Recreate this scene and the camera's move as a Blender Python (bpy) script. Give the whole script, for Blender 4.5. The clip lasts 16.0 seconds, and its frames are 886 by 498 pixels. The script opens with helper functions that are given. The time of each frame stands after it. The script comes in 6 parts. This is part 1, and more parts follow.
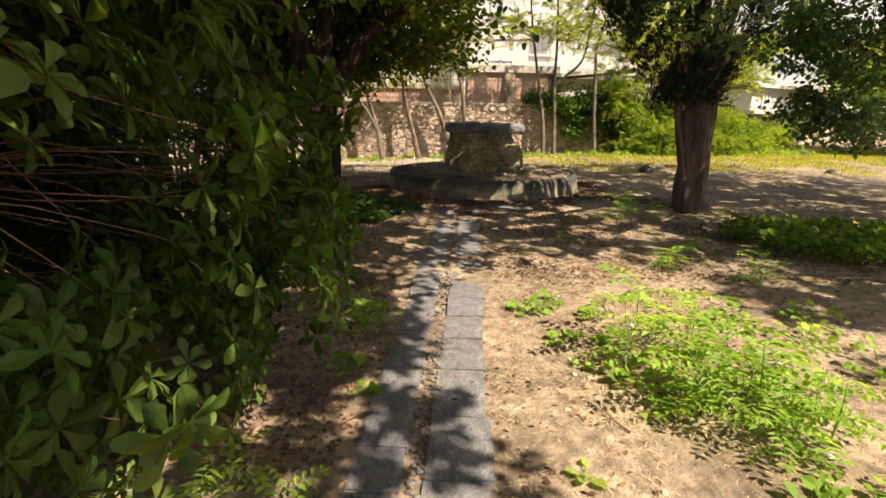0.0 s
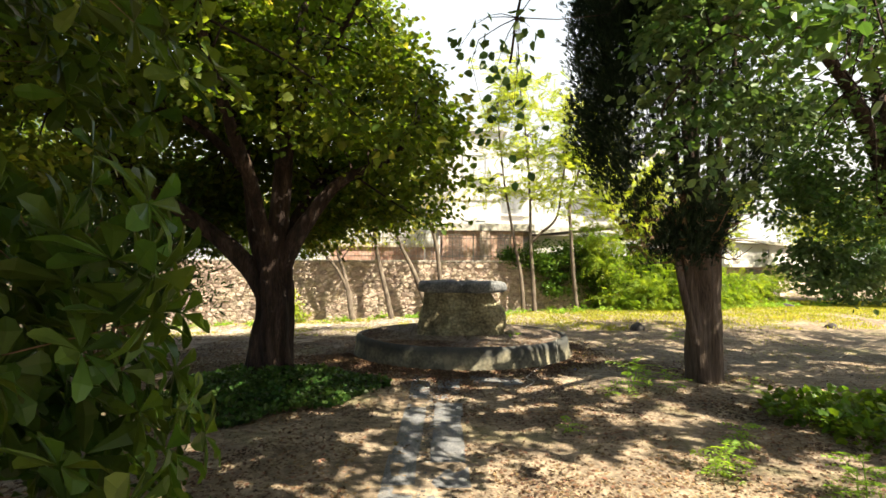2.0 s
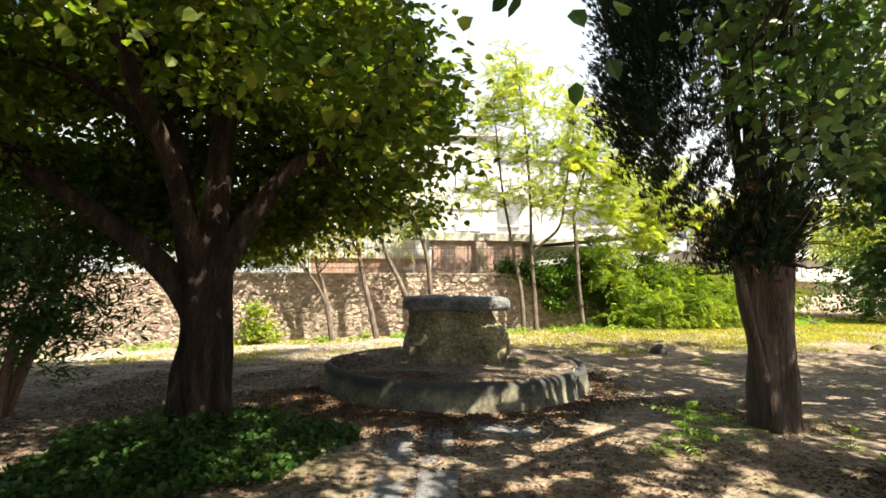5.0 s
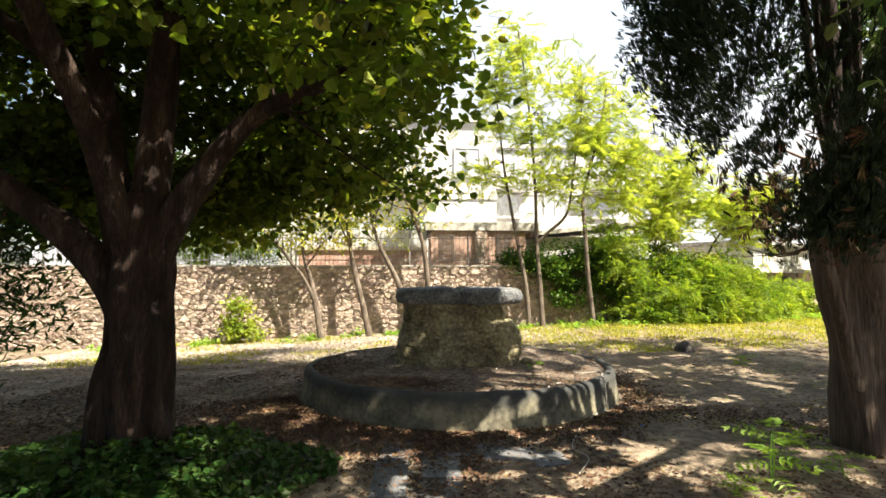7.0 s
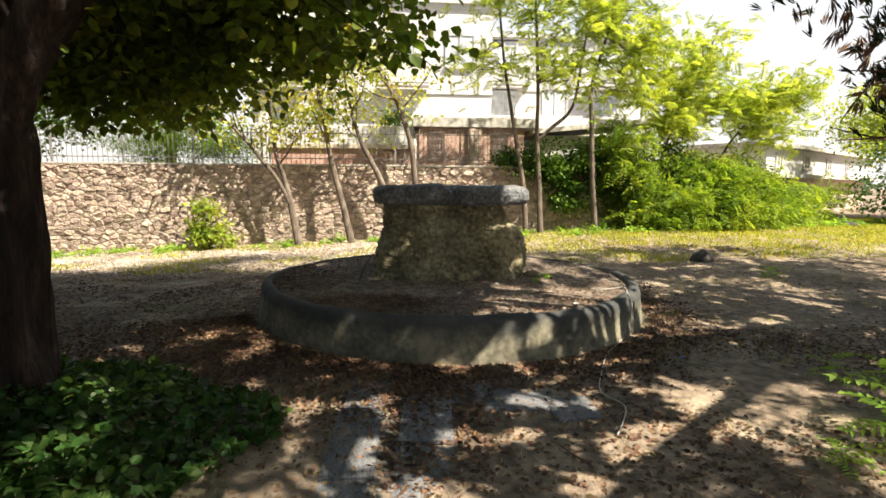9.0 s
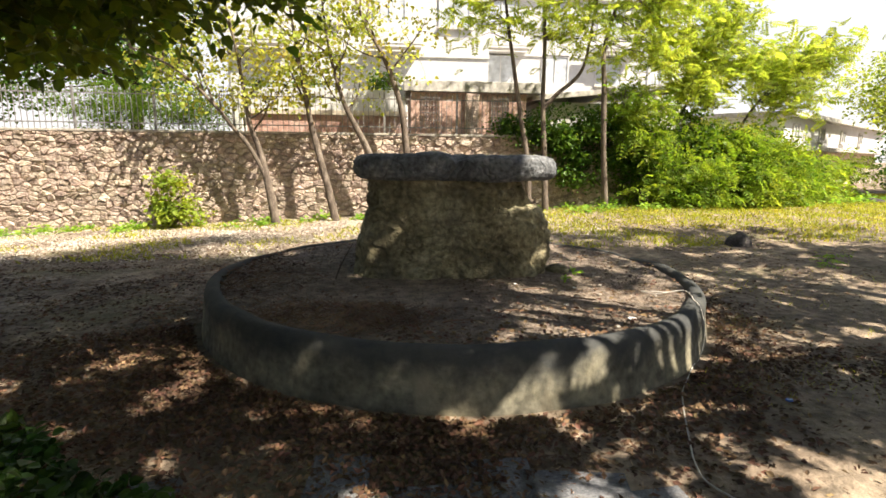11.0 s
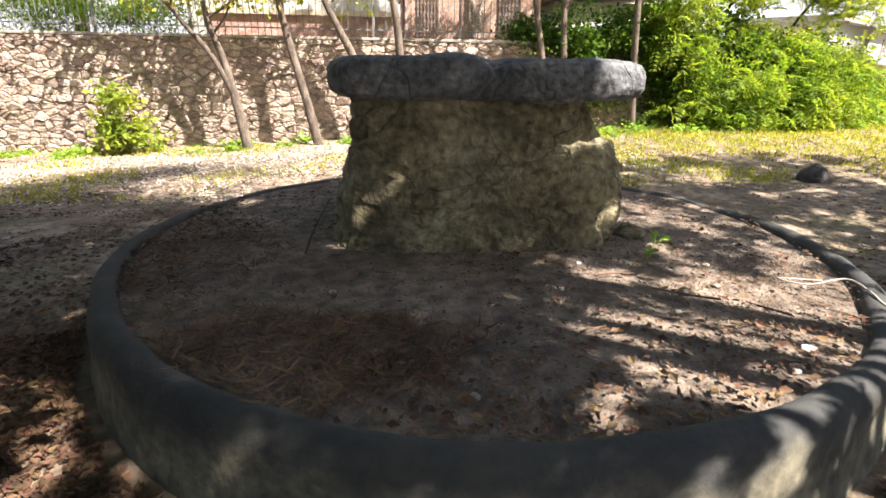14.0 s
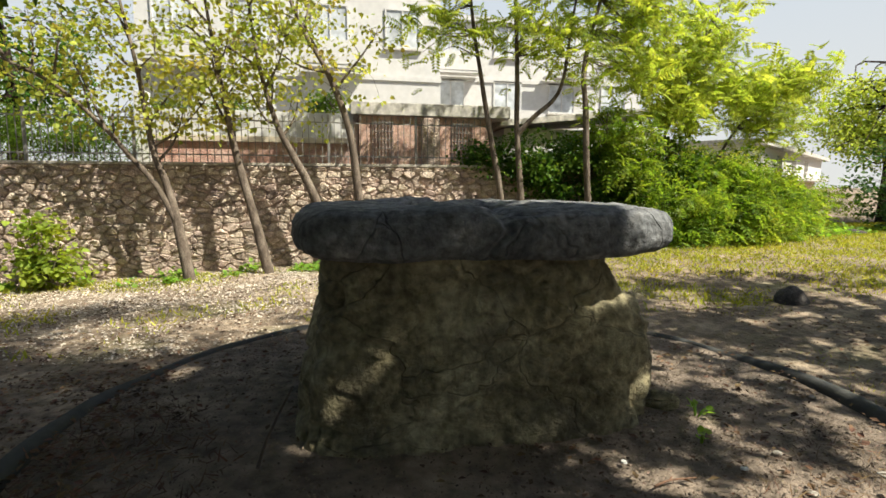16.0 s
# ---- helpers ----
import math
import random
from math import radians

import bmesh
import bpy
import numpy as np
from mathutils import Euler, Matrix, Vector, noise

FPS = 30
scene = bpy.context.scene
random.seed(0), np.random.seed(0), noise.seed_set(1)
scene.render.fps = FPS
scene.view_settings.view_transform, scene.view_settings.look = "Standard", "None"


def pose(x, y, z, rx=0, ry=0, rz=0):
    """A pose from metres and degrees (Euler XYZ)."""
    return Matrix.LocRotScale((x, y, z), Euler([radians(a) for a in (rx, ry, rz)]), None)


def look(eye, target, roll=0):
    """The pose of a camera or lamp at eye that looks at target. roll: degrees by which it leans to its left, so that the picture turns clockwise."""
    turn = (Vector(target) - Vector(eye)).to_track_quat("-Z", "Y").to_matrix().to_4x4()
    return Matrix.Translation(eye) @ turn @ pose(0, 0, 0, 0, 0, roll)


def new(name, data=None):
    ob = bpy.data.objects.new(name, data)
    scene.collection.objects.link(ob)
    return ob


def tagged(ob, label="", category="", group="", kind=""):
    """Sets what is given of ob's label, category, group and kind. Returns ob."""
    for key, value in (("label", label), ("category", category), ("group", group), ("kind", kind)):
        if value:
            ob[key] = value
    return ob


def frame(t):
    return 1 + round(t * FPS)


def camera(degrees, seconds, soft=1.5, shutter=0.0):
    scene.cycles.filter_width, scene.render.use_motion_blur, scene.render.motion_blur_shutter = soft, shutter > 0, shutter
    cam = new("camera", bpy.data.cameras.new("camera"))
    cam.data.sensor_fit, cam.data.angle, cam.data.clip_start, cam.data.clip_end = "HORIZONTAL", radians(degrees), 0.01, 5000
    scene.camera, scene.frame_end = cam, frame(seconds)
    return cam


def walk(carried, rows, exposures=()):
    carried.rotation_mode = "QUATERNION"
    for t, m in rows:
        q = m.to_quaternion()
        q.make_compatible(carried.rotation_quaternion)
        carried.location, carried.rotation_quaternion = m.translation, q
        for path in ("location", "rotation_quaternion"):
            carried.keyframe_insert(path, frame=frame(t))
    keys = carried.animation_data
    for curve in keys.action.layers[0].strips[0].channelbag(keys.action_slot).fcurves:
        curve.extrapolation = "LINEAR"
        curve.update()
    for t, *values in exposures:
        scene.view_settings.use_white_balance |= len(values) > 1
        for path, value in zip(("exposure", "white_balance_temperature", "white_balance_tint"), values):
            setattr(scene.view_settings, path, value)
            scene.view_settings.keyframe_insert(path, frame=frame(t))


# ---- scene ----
cam = camera(81.4, 16.0, 1.6)
PATH = [
    (0, (0.185, 0.429, 1.675), (0.184, 2.359, 1.150), 1.11),
    (0.5, (0.206, 0.754, 1.710), (0.244, 2.736, 1.440), 0.81),
    (1, (0.203, 1.074, 1.714), (0.244, 3.072, 1.625), 0.51),
    (1.5, (0.190, 1.433, 1.706), (0.244, 3.432, 1.717), 0.43),
    (2, (0.240, 1.830, 1.680), (0.321, 3.827, 1.749), 0.28),
    (2.5, (0.278, 2.178, 1.662), (0.361, 4.174, 1.756), 0.21),
    (3, (0.353, 2.508, 1.660), (0.440, 4.504, 1.756), 0.19),
    (3.5, (0.390, 2.799, 1.663), (0.472, 4.794, 1.767), 0.22),
    (4, (0.347, 3.079, 1.667), (0.437, 5.074, 1.783), 0.30),
    (6.5, (0.411, 4.631, 1.569), (0.532, 6.623, 1.697), 0.05),
    (7, (0.382, 4.963, 1.534), (0.505, 6.956, 1.645), -0.05),
    (7.5, (0.415, 5.298, 1.462), (0.555, 7.293, 1.475), 0.05),
    (8, (0.461, 5.632, 1.427), (0.606, 7.622, 1.295), 0.15),
    (8.5, (0.443, 6.000, 1.421), (0.589, 7.984, 1.214), 0.34),
    (9, (0.482, 6.331, 1.399), (0.644, 8.309, 1.149), 0.36),
    (11.5, (0.502, 7.983, 1.361), (0.704, 9.937, 0.987), 0.58),
    (12, (0.537, 8.283, 1.346), (0.742, 10.231, 0.944), 0.49),
    (12.5, (0.509, 8.549, 1.311), (0.704, 10.485, 0.848), 0.58),
    (13, (0.452, 8.777, 1.285), (0.657, 10.684, 0.720), 0.88),
    (13.5, (0.466, 8.997, 1.293), (0.683, 10.879, 0.652), 0.82),
    (14, (0.464, 9.200, 1.320), (0.687, 11.076, 0.662), 0.85),
    (14.5, (0.395, 9.417, 1.397), (0.652, 11.298, 0.767), 0.94),
    (15, (0.413, 9.598, 1.434), (0.753, 11.499, 0.916), 0.52),
    (15.5, (0.430, 9.734, 1.483), (0.807, 11.662, 1.110), 0.12),
    (16, (0.335, 9.895, 1.479), (0.759, 11.834, 1.235), 0.12),
]
EXPOSURES = [(0, 1.36, 7700, 17), (0.5, 1.62, 7500, 13), (1, 1.76, 7400, 9), (2.5, 1.85, 7200, 9), (7, 1.80, 6900, 11), (9, 1.60, 6900, 12), (12, 1.60, 6700, 16), (13.5, 1.97, 6500, 20), (14.5, 2.04, 6350, 17), (15.3, 1.57, 6700, 13), (16, 1.08, 6550, 8)]
walk(cam, [(t, look(eye, target, roll)) for t, eye, target, roll in PATH], EXPOSURES)

# ---- world and sun ----
SUN_AZ, SUN_EL = radians(54), radians(52)
TO_SUN = Vector((math.cos(SUN_EL) * math.sin(SUN_AZ), -math.cos(SUN_EL) * math.cos(SUN_AZ), math.sin(SUN_EL)))
world = bpy.data.worlds.new("sky")
scene.world = world
world.use_nodes = True
_wn = world.node_tree.nodes
_sky = _wn.new("ShaderNodeTexSky")
_sky.sky_type = "NISHITA"
_sky.sun_disc = False
_sky.sun_elevation = SUN_EL
_sky.sun_rotation = math.pi - SUN_AZ
_sky.dust_density = 2.5
_sky.air_density = 1.0
world.node_tree.links.new(_sky.outputs[0], _wn["Background"].inputs[0])
_wn["Background"].inputs[1].default_value = 0.052
sun_data = bpy.data.lights.new("sun", "SUN")
sun_data.energy = 4.5
sun_data.angle = radians(0.53)
sun_data.color = (1.0, 0.93, 0.78)
sun = new("sun", sun_data)
sun.matrix_world = look(TO_SUN * 60, (0, 0, 0))


# ---- bright summer haze behind everything ----
def build_haze():
    m = bpy.data.materials.new("sky_haze")
    m.use_nodes = True
    nt = m.node_tree
    nt.nodes.remove(nt.nodes["Principled BSDF"])
    em = nt.nodes.new("ShaderNodeEmission")
    tc = nt.nodes.new("ShaderNodeTexCoord")
    sep = nt.nodes.new("ShaderNodeSeparateXYZ")
    mr = nt.nodes.new("ShaderNodeMapRange")
    mr.inputs[1].default_value, mr.inputs[2].default_value = 0.0, 420.0
    ramp = nt.nodes.new("ShaderNodeValToRGB")
    ramp.color_ramp.elements[0].color = (0.95, 0.95, 0.93, 1)
    ramp.color_ramp.elements[1].color = (0.62, 0.78, 1.0, 1)
    nt.links.new(tc.outputs["Object"], sep.inputs[0])
    nt.links.new(sep.outputs[2], mr.inputs[0])
    nt.links.new(mr.outputs[0], ramp.inputs[0])
    nt.links.new(ramp.outputs[0], em.inputs[0])
    em.inputs[1].default_value = 0.40
    nt.links.new(em.outputs[0], nt.nodes["Material Output"].inputs[0])
    me = bpy.data.meshes.new("backdrop")
    v, f = [], []
    for k in range(21):
        a = radians(-35 + 5 * k)
        v += [(600 * math.sin(a), 600 * math.cos(a), -20), (600 * math.sin(a), 600 * math.cos(a), 420)]
        if k:
            f.append((2 * k - 2, 2 * k, 2 * k + 1, 2 * k - 1))
    me.from_pydata(v, [], f)
    me.materials.append(m)
    tagged(new("backdrop", me), "pale hazy summer sky", "sky", kind="structure")


build_haze()


# ---- materials ----
def mat(name, cols, scale=6.0, rough=0.85, bump=0.4, bscale=40.0, bdist=0.01, vary=0.0, island=0.0, fine=0.35,
        metal=0.0, through_light=None, stretch=(1, 1, 1), spec=0.4, stain=None, cracks=None):
    """A node material: a two-scale colour noise, relief, and variation from piece to piece."""
    m = bpy.data.materials.new(name)
    m.use_nodes = True
    nt = m.node_tree
    n, l = nt.nodes, nt.links
    b = n["Principled BSDF"]
    tc = n.new("ShaderNodeTexCoord")
    mp = n.new("ShaderNodeMapping")
    mp.inputs["Scale"].default_value = stretch
    l.new(tc.outputs["Object"], mp.inputs[0])
    n1 = n.new("ShaderNodeTexNoise")
    n1.inputs["Scale"].default_value = scale
    n1.inputs["Detail"].default_value = 6
    n1.inputs["Roughness"].default_value = 0.62
    l.new(mp.outputs[0], n1.inputs[0])
    ramp = n.new("ShaderNodeValToRGB")
    el = ramp.color_ramp.elements
    lo, hi = 0.3, 0.7
    for i, c in enumerate(cols):
        p = lo + (hi - lo) * i / max(1, len(cols) - 1)
        e = el[i] if i < 2 else el.new(p)
        e.position = p
        e.color = (*c, 1)
    l.new(n1.outputs[0], ramp.inputs[0])
    colour = ramp.outputs[0]
    n2 = n.new("ShaderNodeTexNoise")
    n2.inputs["Scale"].default_value = scale * 7.3
    n2.inputs["Detail"].default_value = 5
    l.new(mp.outputs[0], n2.inputs[0])
    hsv = n.new("ShaderNodeHueSaturation")
    val = n.new("ShaderNodeMapRange")
    val.inputs[1].default_value, val.inputs[2].default_value = 0.3, 0.7
    val.inputs[3].default_value, val.inputs[4].default_value = 1 - fine, 1 + fine
    l.new(n2.outputs[0], val.inputs[0])
    last = val.outputs[0]
    if vary or island:
        r = n.new("ShaderNodeObjectInfo").outputs["Random"] if vary else n.new("ShaderNodeNewGeometry").outputs["Random Per Island"]
        a = vary or island
        rr = n.new("ShaderNodeMapRange")
        rr.inputs[3].default_value, rr.inputs[4].default_value = 1 - a, 1 + a
        l.new(r, rr.inputs[0])
        mu = n.new("ShaderNodeMath")
        mu.operation = "MULTIPLY"
        l.new(last, mu.inputs[0])
        l.new(rr.outputs[0], mu.inputs[1])
        last = mu.outputs[0]
        hh = n.new("ShaderNodeMath")
        hh.operation = "MULTIPLY"
        hh.inputs[1].default_value = 37.7
        l.new(r, hh.inputs[0])
        fr = n.new("ShaderNodeMath")
        fr.operation = "FRACT"
        l.new(hh.outputs[0], fr.inputs[0])
        hr = n.new("ShaderNodeMapRange")
        hr.inputs[3].default_value, hr.inputs[4].default_value = 0.5 - 0.05 * a, 0.5 + 0.05 * a
        l.new(fr.outputs[0], hr.inputs[0])
        l.new(hr.outputs[0], hsv.inputs["Hue"])
    edge = None
    if cracks:
        # thin wandering cracks between uneven lumps
        csc, width, depth, cstr = cracks
        m4 = n.new("ShaderNodeMapping")
        m4.inputs["Scale"].default_value = cstr
        m4.inputs["Rotation"].default_value = (0.5, 0.6, 0.0)
        l.new(tc.outputs["Object"], m4.inputs[0])
        n4 = n.new("ShaderNodeTexNoise")
        n4.inputs["Scale"].default_value = csc * 0.8
        n4.inputs["Detail"].default_value = 4
        l.new(m4.outputs[0], n4.inputs[0])
        wob = n.new("ShaderNodeVectorMath")
        wob.operation = "MULTIPLY_ADD"
        l.new(n4.outputs["Color"], wob.inputs[0])
        wob.inputs[1].default_value = (1.6 / csc,) * 3
        l.new(m4.outputs[0], wob.inputs[2])
        vo = n.new("ShaderNodeTexVoronoi")
        vo.feature = "DISTANCE_TO_EDGE"
        vo.inputs["Scale"].default_value = csc
        l.new(wob.outputs[0], vo.inputs["Vector"])
        ce = n.new("ShaderNodeMapRange")
        ce.inputs[2].default_value = width
        ce.inputs[3].default_value, ce.inputs[4].default_value = 0.0, 1.0
        l.new(vo.outputs["Distance"], ce.inputs[0])
        edge = ce.outputs[0]
        cm = n.new("ShaderNodeMapRange")
        cm.inputs[3].default_value, cm.inputs[4].default_value = depth, 1.0
        l.new(edge, cm.inputs[0])
        mu2 = n.new("ShaderNodeMath")
        mu2.operation = "MULTIPLY"
        l.new(last, mu2.inputs[0])
        l.new(cm.outputs[0], mu2.inputs[1])
        last = mu2.outputs[0]
    l.new(last, hsv.inputs["Value"])
    l.new(colour, hsv.inputs["Color"])
    colour = hsv.outputs[0]
    if stain:
        (sc, ssc, lo_, hi_, sstr) = stain
        m3 = n.new("ShaderNodeMapping")
        m3.inputs["Scale"].default_value = sstr
        l.new(tc.outputs["Object"], m3.inputs[0])
        n3 = n.new("ShaderNodeTexNoise")
        n3.inputs["Scale"].default_value = ssc
        n3.inputs["Detail"].default_value = 4
        l.new(m3.outputs[0], n3.inputs[0])
        k = n.new("ShaderNodeMapRange")
        k.inputs[1].default_value, k.inputs[2].default_value = lo_, hi_
        l.new(n3.outputs[0], k.inputs[0])
        mx = n.new("ShaderNodeMix")
        mx.data_type = "RGBA"
        l.new(k.outputs[0], mx.inputs[0])
        l.new(colour, mx.inputs[6])
        mx.inputs[7].default_value = (*sc, 1)
        colour = mx.outputs[2]
    l.new(colour, b.inputs["Base Color"])
    b.inputs["Roughness"].default_value = rough
    b.inputs["Metallic"].default_value = metal
    b.inputs["Specular IOR Level"].default_value = spec
    if bump:
        nb = n.new("ShaderNodeTexNoise")
        nb.inputs["Scale"].default_value = bscale
        nb.inputs["Detail"].default_value = 7
        nb.inputs["Roughness"].default_value = 0.6
        l.new(mp.outputs[0], nb.inputs[0])
        bp = n.new("ShaderNodeBump")
        bp.inputs["Strength"].default_value = bump
        bp.inputs["Distance"].default_value = bdist
        rise = nb.outputs[0]
        if edge is not None:
            ad = n.new("ShaderNodeMath")
            ad.operation = "MULTIPLY_ADD"
            l.new(edge, ad.inputs[0])
            ad.inputs[1].default_value = 0.35
            l.new(rise, ad.inputs[2])
            rise = ad.outputs[0]
        l.new(rise, bp.inputs["Height"])
        l.new(bp.outputs[0], b.inputs["Normal"])
    if through_light:
        tl = n.new("ShaderNodeBsdfTranslucent")
        tint = n.new("ShaderNodeMix")
        tint.data_type, tint.blend_type = "RGBA", "MULTIPLY"
        tint.inputs[0].default_value = 1.0
        l.new(colour, tint.inputs[6])
        tint.inputs[7].default_value = (*through_light[1], 1)
        l.new(tint.outputs[2], tl.inputs[0])
        ms = n.new("ShaderNodeMixShader")
        ms.inputs[0].default_value = through_light[0]
        l.new(b.outputs[0], ms.inputs[1])
        l.new(tl.outputs[0], ms.inputs[2])
        l.new(ms.outputs[0], n["Material Output"].inputs[0])
    return m


def leafy(name, cols, island=0.35, rough=0.45, share=0.4, tint=(2.2, 2.0, 0.7), spec=0.18):
    return mat(name, cols, scale=1.3, rough=rough, bump=0, fine=0.15, island=island, through_light=(share, tint), spec=spec)


M_SOIL = mat("dry_soil", [(0.125, 0.094, 0.069), (0.225, 0.174, 0.127), (0.35, 0.282, 0.206)], 1.4, 0.95, 0.9, 26, 0.03, fine=0.5, stain=((0.17, 0.165, 0.08), 0.8, 0.55, 0.78, (1, 1, 1)))
M_PLINTH_SOIL = mat("plinth_soil", [(0.135, 0.106, 0.084), (0.225, 0.18, 0.142), (0.335, 0.27, 0.212)], 1.6, 0.95, 1.0, 30, 0.03, fine=0.5)
M_CURB = mat("weathered_concrete", [(0.072, 0.07, 0.055), (0.15, 0.14, 0.105), (0.27, 0.245, 0.165)], 2.6, 0.9, 0.5, 34, 0.01, fine=0.4,
             stain=((0.27, 0.235, 0.165), 5.5, 0.56, 0.74, (1, 1, 0.3)))



def dark_top(m, colour, z0, z1, sway):
    """A darker colour over the upper part of a stone, with a ragged lower edge."""
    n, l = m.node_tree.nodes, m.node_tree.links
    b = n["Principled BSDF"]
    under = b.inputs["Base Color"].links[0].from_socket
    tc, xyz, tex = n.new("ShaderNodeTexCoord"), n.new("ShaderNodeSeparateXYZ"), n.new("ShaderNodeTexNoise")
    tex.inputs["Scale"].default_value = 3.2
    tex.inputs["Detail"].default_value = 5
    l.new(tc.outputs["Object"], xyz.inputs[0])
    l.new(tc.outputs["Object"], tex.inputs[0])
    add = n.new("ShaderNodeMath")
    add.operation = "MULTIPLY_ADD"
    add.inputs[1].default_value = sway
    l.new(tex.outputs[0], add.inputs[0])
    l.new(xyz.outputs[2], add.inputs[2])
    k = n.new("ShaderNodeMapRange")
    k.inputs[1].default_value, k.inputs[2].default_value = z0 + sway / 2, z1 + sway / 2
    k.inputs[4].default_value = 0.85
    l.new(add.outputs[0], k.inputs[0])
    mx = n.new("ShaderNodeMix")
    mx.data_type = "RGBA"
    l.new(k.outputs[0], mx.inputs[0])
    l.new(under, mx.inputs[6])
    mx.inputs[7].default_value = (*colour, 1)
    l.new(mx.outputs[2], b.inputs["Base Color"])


dark_top(M_CURB, (0.036, 0.041, 0.046), 0.16, 0.30, 0.36)
# tone range widened in the colour to stand for relief shading
M_WELL = mat("well_stone", [(0.12, 0.103, 0.062), (0.28, 0.247, 0.15), (0.45, 0.413, 0.275)], 2.9, 0.92, 1.0, 24, 0.05, fine=0.5,
             stain=((0.12, 0.11, 0.08), 2.4, 0.55, 0.78, (1, 1, 1.3)), cracks=(1.6, 0.012, 0.72, (1, 1, 1.7)))
M_CAP = mat("cap_stone", [(0.075, 0.082, 0.09), (0.16, 0.168, 0.178), (0.31, 0.305, 0.295)], 4.0, 0.9, 1.0, 26, 0.025, fine=0.45, cracks=(1.3, 0.01, 0.68, (1, 1, 1)))
M_SLAB = mat("path_slab", [(0.085, 0.09, 0.10), (0.145, 0.15, 0.162), (0.235, 0.238, 0.24)], 3.4, 0.85, 0.7, 22, 0.014, vary=0.06, fine=0.4,
             stain=((0.14, 0.124, 0.108), 2.6, 0.54, 0.74, (1, 1, 1)))
M_GRIT = mat("path_grit", [(0.07, 0.066, 0.062), (0.13, 0.123, 0.115), (0.22, 0.205, 0.19)], 9.0, 0.9, 0, island=0.5)
M_PALELEAF = mat("sunlit_pale_leaf", [(0.42, 0.36, 0.29), (0.54, 0.48, 0.41), (0.64, 0.59, 0.52)], 1.1, 0.85, 0, island=0.25)
M_STONE = mat("rubble_stone", [(0.27, 0.195, 0.155), (0.43, 0.345, 0.285), (0.59, 0.50, 0.43)], 6.0, 0.9, 1.0, 16, 0.045, vary=0.3, fine=0.4)
M_STONE_J = mat("rubble_stone_far", [(0.27, 0.195, 0.155), (0.43, 0.345, 0.285), (0.59, 0.50, 0.43)], 6.0, 0.9, 1.0, 16, 0.045, island=0.3, fine=0.4)
M_MORTAR = mat("wall_mortar", [(0.28, 0.215, 0.175), (0.43, 0.345, 0.285)], 4.0, 0.95, 0.8, 30, 0.02)
M_COPING = mat("wall_coping", [(0.32, 0.29, 0.25), (0.46, 0.43, 0.38)], 4.0, 0.9, 0.6, 30, 0.02)
M_IRON = mat("painted_iron", [(0.19, 0.185, 0.18), (0.30, 0.29, 0.28)], 12.0, 0.6, 0.2, 60, 0.002, metal=0.4)
M_PLASTER = mat("white_plaster", [(0.54, 0.537, 0.535), (0.62, 0.617, 0.615)], 0.8, 0.9, 0.15, 40, 0.005, fine=0.06)
M_PALE = mat("beige_plaster", [(0.52, 0.45, 0.36), (0.6, 0.53, 0.44)], 1.0, 0.9, 0.15, 40, 0.005, fine=0.1)
M_ROOF = mat("concrete_roof", [(0.42, 0.40, 0.37), (0.55, 0.53, 0.5)], 1.2, 0.9, 0.3, 30, 0.01)
# pane colour is lightened to carry the glare on the distant windows
M_GLASS = mat("window_glass", [(0.46, 0.49, 0.52), (0.56, 0.59, 0.62)], 0.4, 0.12, 0, spec=0.6)
M_PINK = mat("reddish_stone", [(0.40, 0.23, 0.18), (0.55, 0.36, 0.29), (0.68, 0.52, 0.45)], 5.0, 0.9, 0.6, 25, 0.02, vary=0.2)
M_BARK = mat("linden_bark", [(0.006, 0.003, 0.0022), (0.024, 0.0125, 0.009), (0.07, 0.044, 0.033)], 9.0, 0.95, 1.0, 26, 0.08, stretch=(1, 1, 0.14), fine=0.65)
M_CYBARK = mat("cypress_bark", [(0.045, 0.030, 0.022), (0.09, 0.064, 0.049), (0.15, 0.115, 0.092)], 9.0, 0.95, 1.0, 26, 0.04, stretch=(1, 1, 0.07), fine=0.45)
M_TWIG = mat("sapling_bark", [(0.065, 0.05, 0.039), (0.125, 0.098, 0.077), (0.21, 0.175, 0.142)], 9.0, 0.9, 1.0, 30, 0.02, stretch=(1, 1, 0.35))
M_REDTWIG = mat("dry_twig", [(0.13, 0.07, 0.045), (0.22, 0.13, 0.085)], 8.0, 0.9, 0.5, 40, 0.01)
M_LINDEN = leafy("linden_leaf", [(0.048, 0.085, 0.018), (0.09, 0.132, 0.026), (0.165, 0.178, 0.032)], 0.45, share=0.5, tint=(2.2, 2.25, 0.7))
M_PITT = leafy("pittosporum_leaf", [(0.034, 0.066, 0.016), (0.066, 0.116, 0.026), (0.13, 0.175, 0.038)], 0.5, 0.3, 0.35)
M_CYP = leafy("cypress_spray", [(0.014, 0.027, 0.017), (0.027, 0.045, 0.025)], 0.4, 0.7, 0.1)
M_AIL = leafy("ailanthus_leaf", [(0.19, 0.27, 0.055), (0.29, 0.36, 0.08), (0.37, 0.41, 0.10)], 0.35, 0.5, 0.6, (1.75, 1.65, 0.7))
M_EVER = leafy("evergreen_shrub_leaf", [(0.035, 0.09, 0.018), (0.065, 0.135, 0.025), (0.11, 0.18, 0.035)], 0.4, 0.35, 0.4)
M_SHOOT = leafy("shoot_leaf", [(0.10, 0.18, 0.03), (0.17, 0.25, 0.042), (0.27, 0.32, 0.06)], 0.4, 0.45, 0.5, (2.0, 1.9, 0.7))
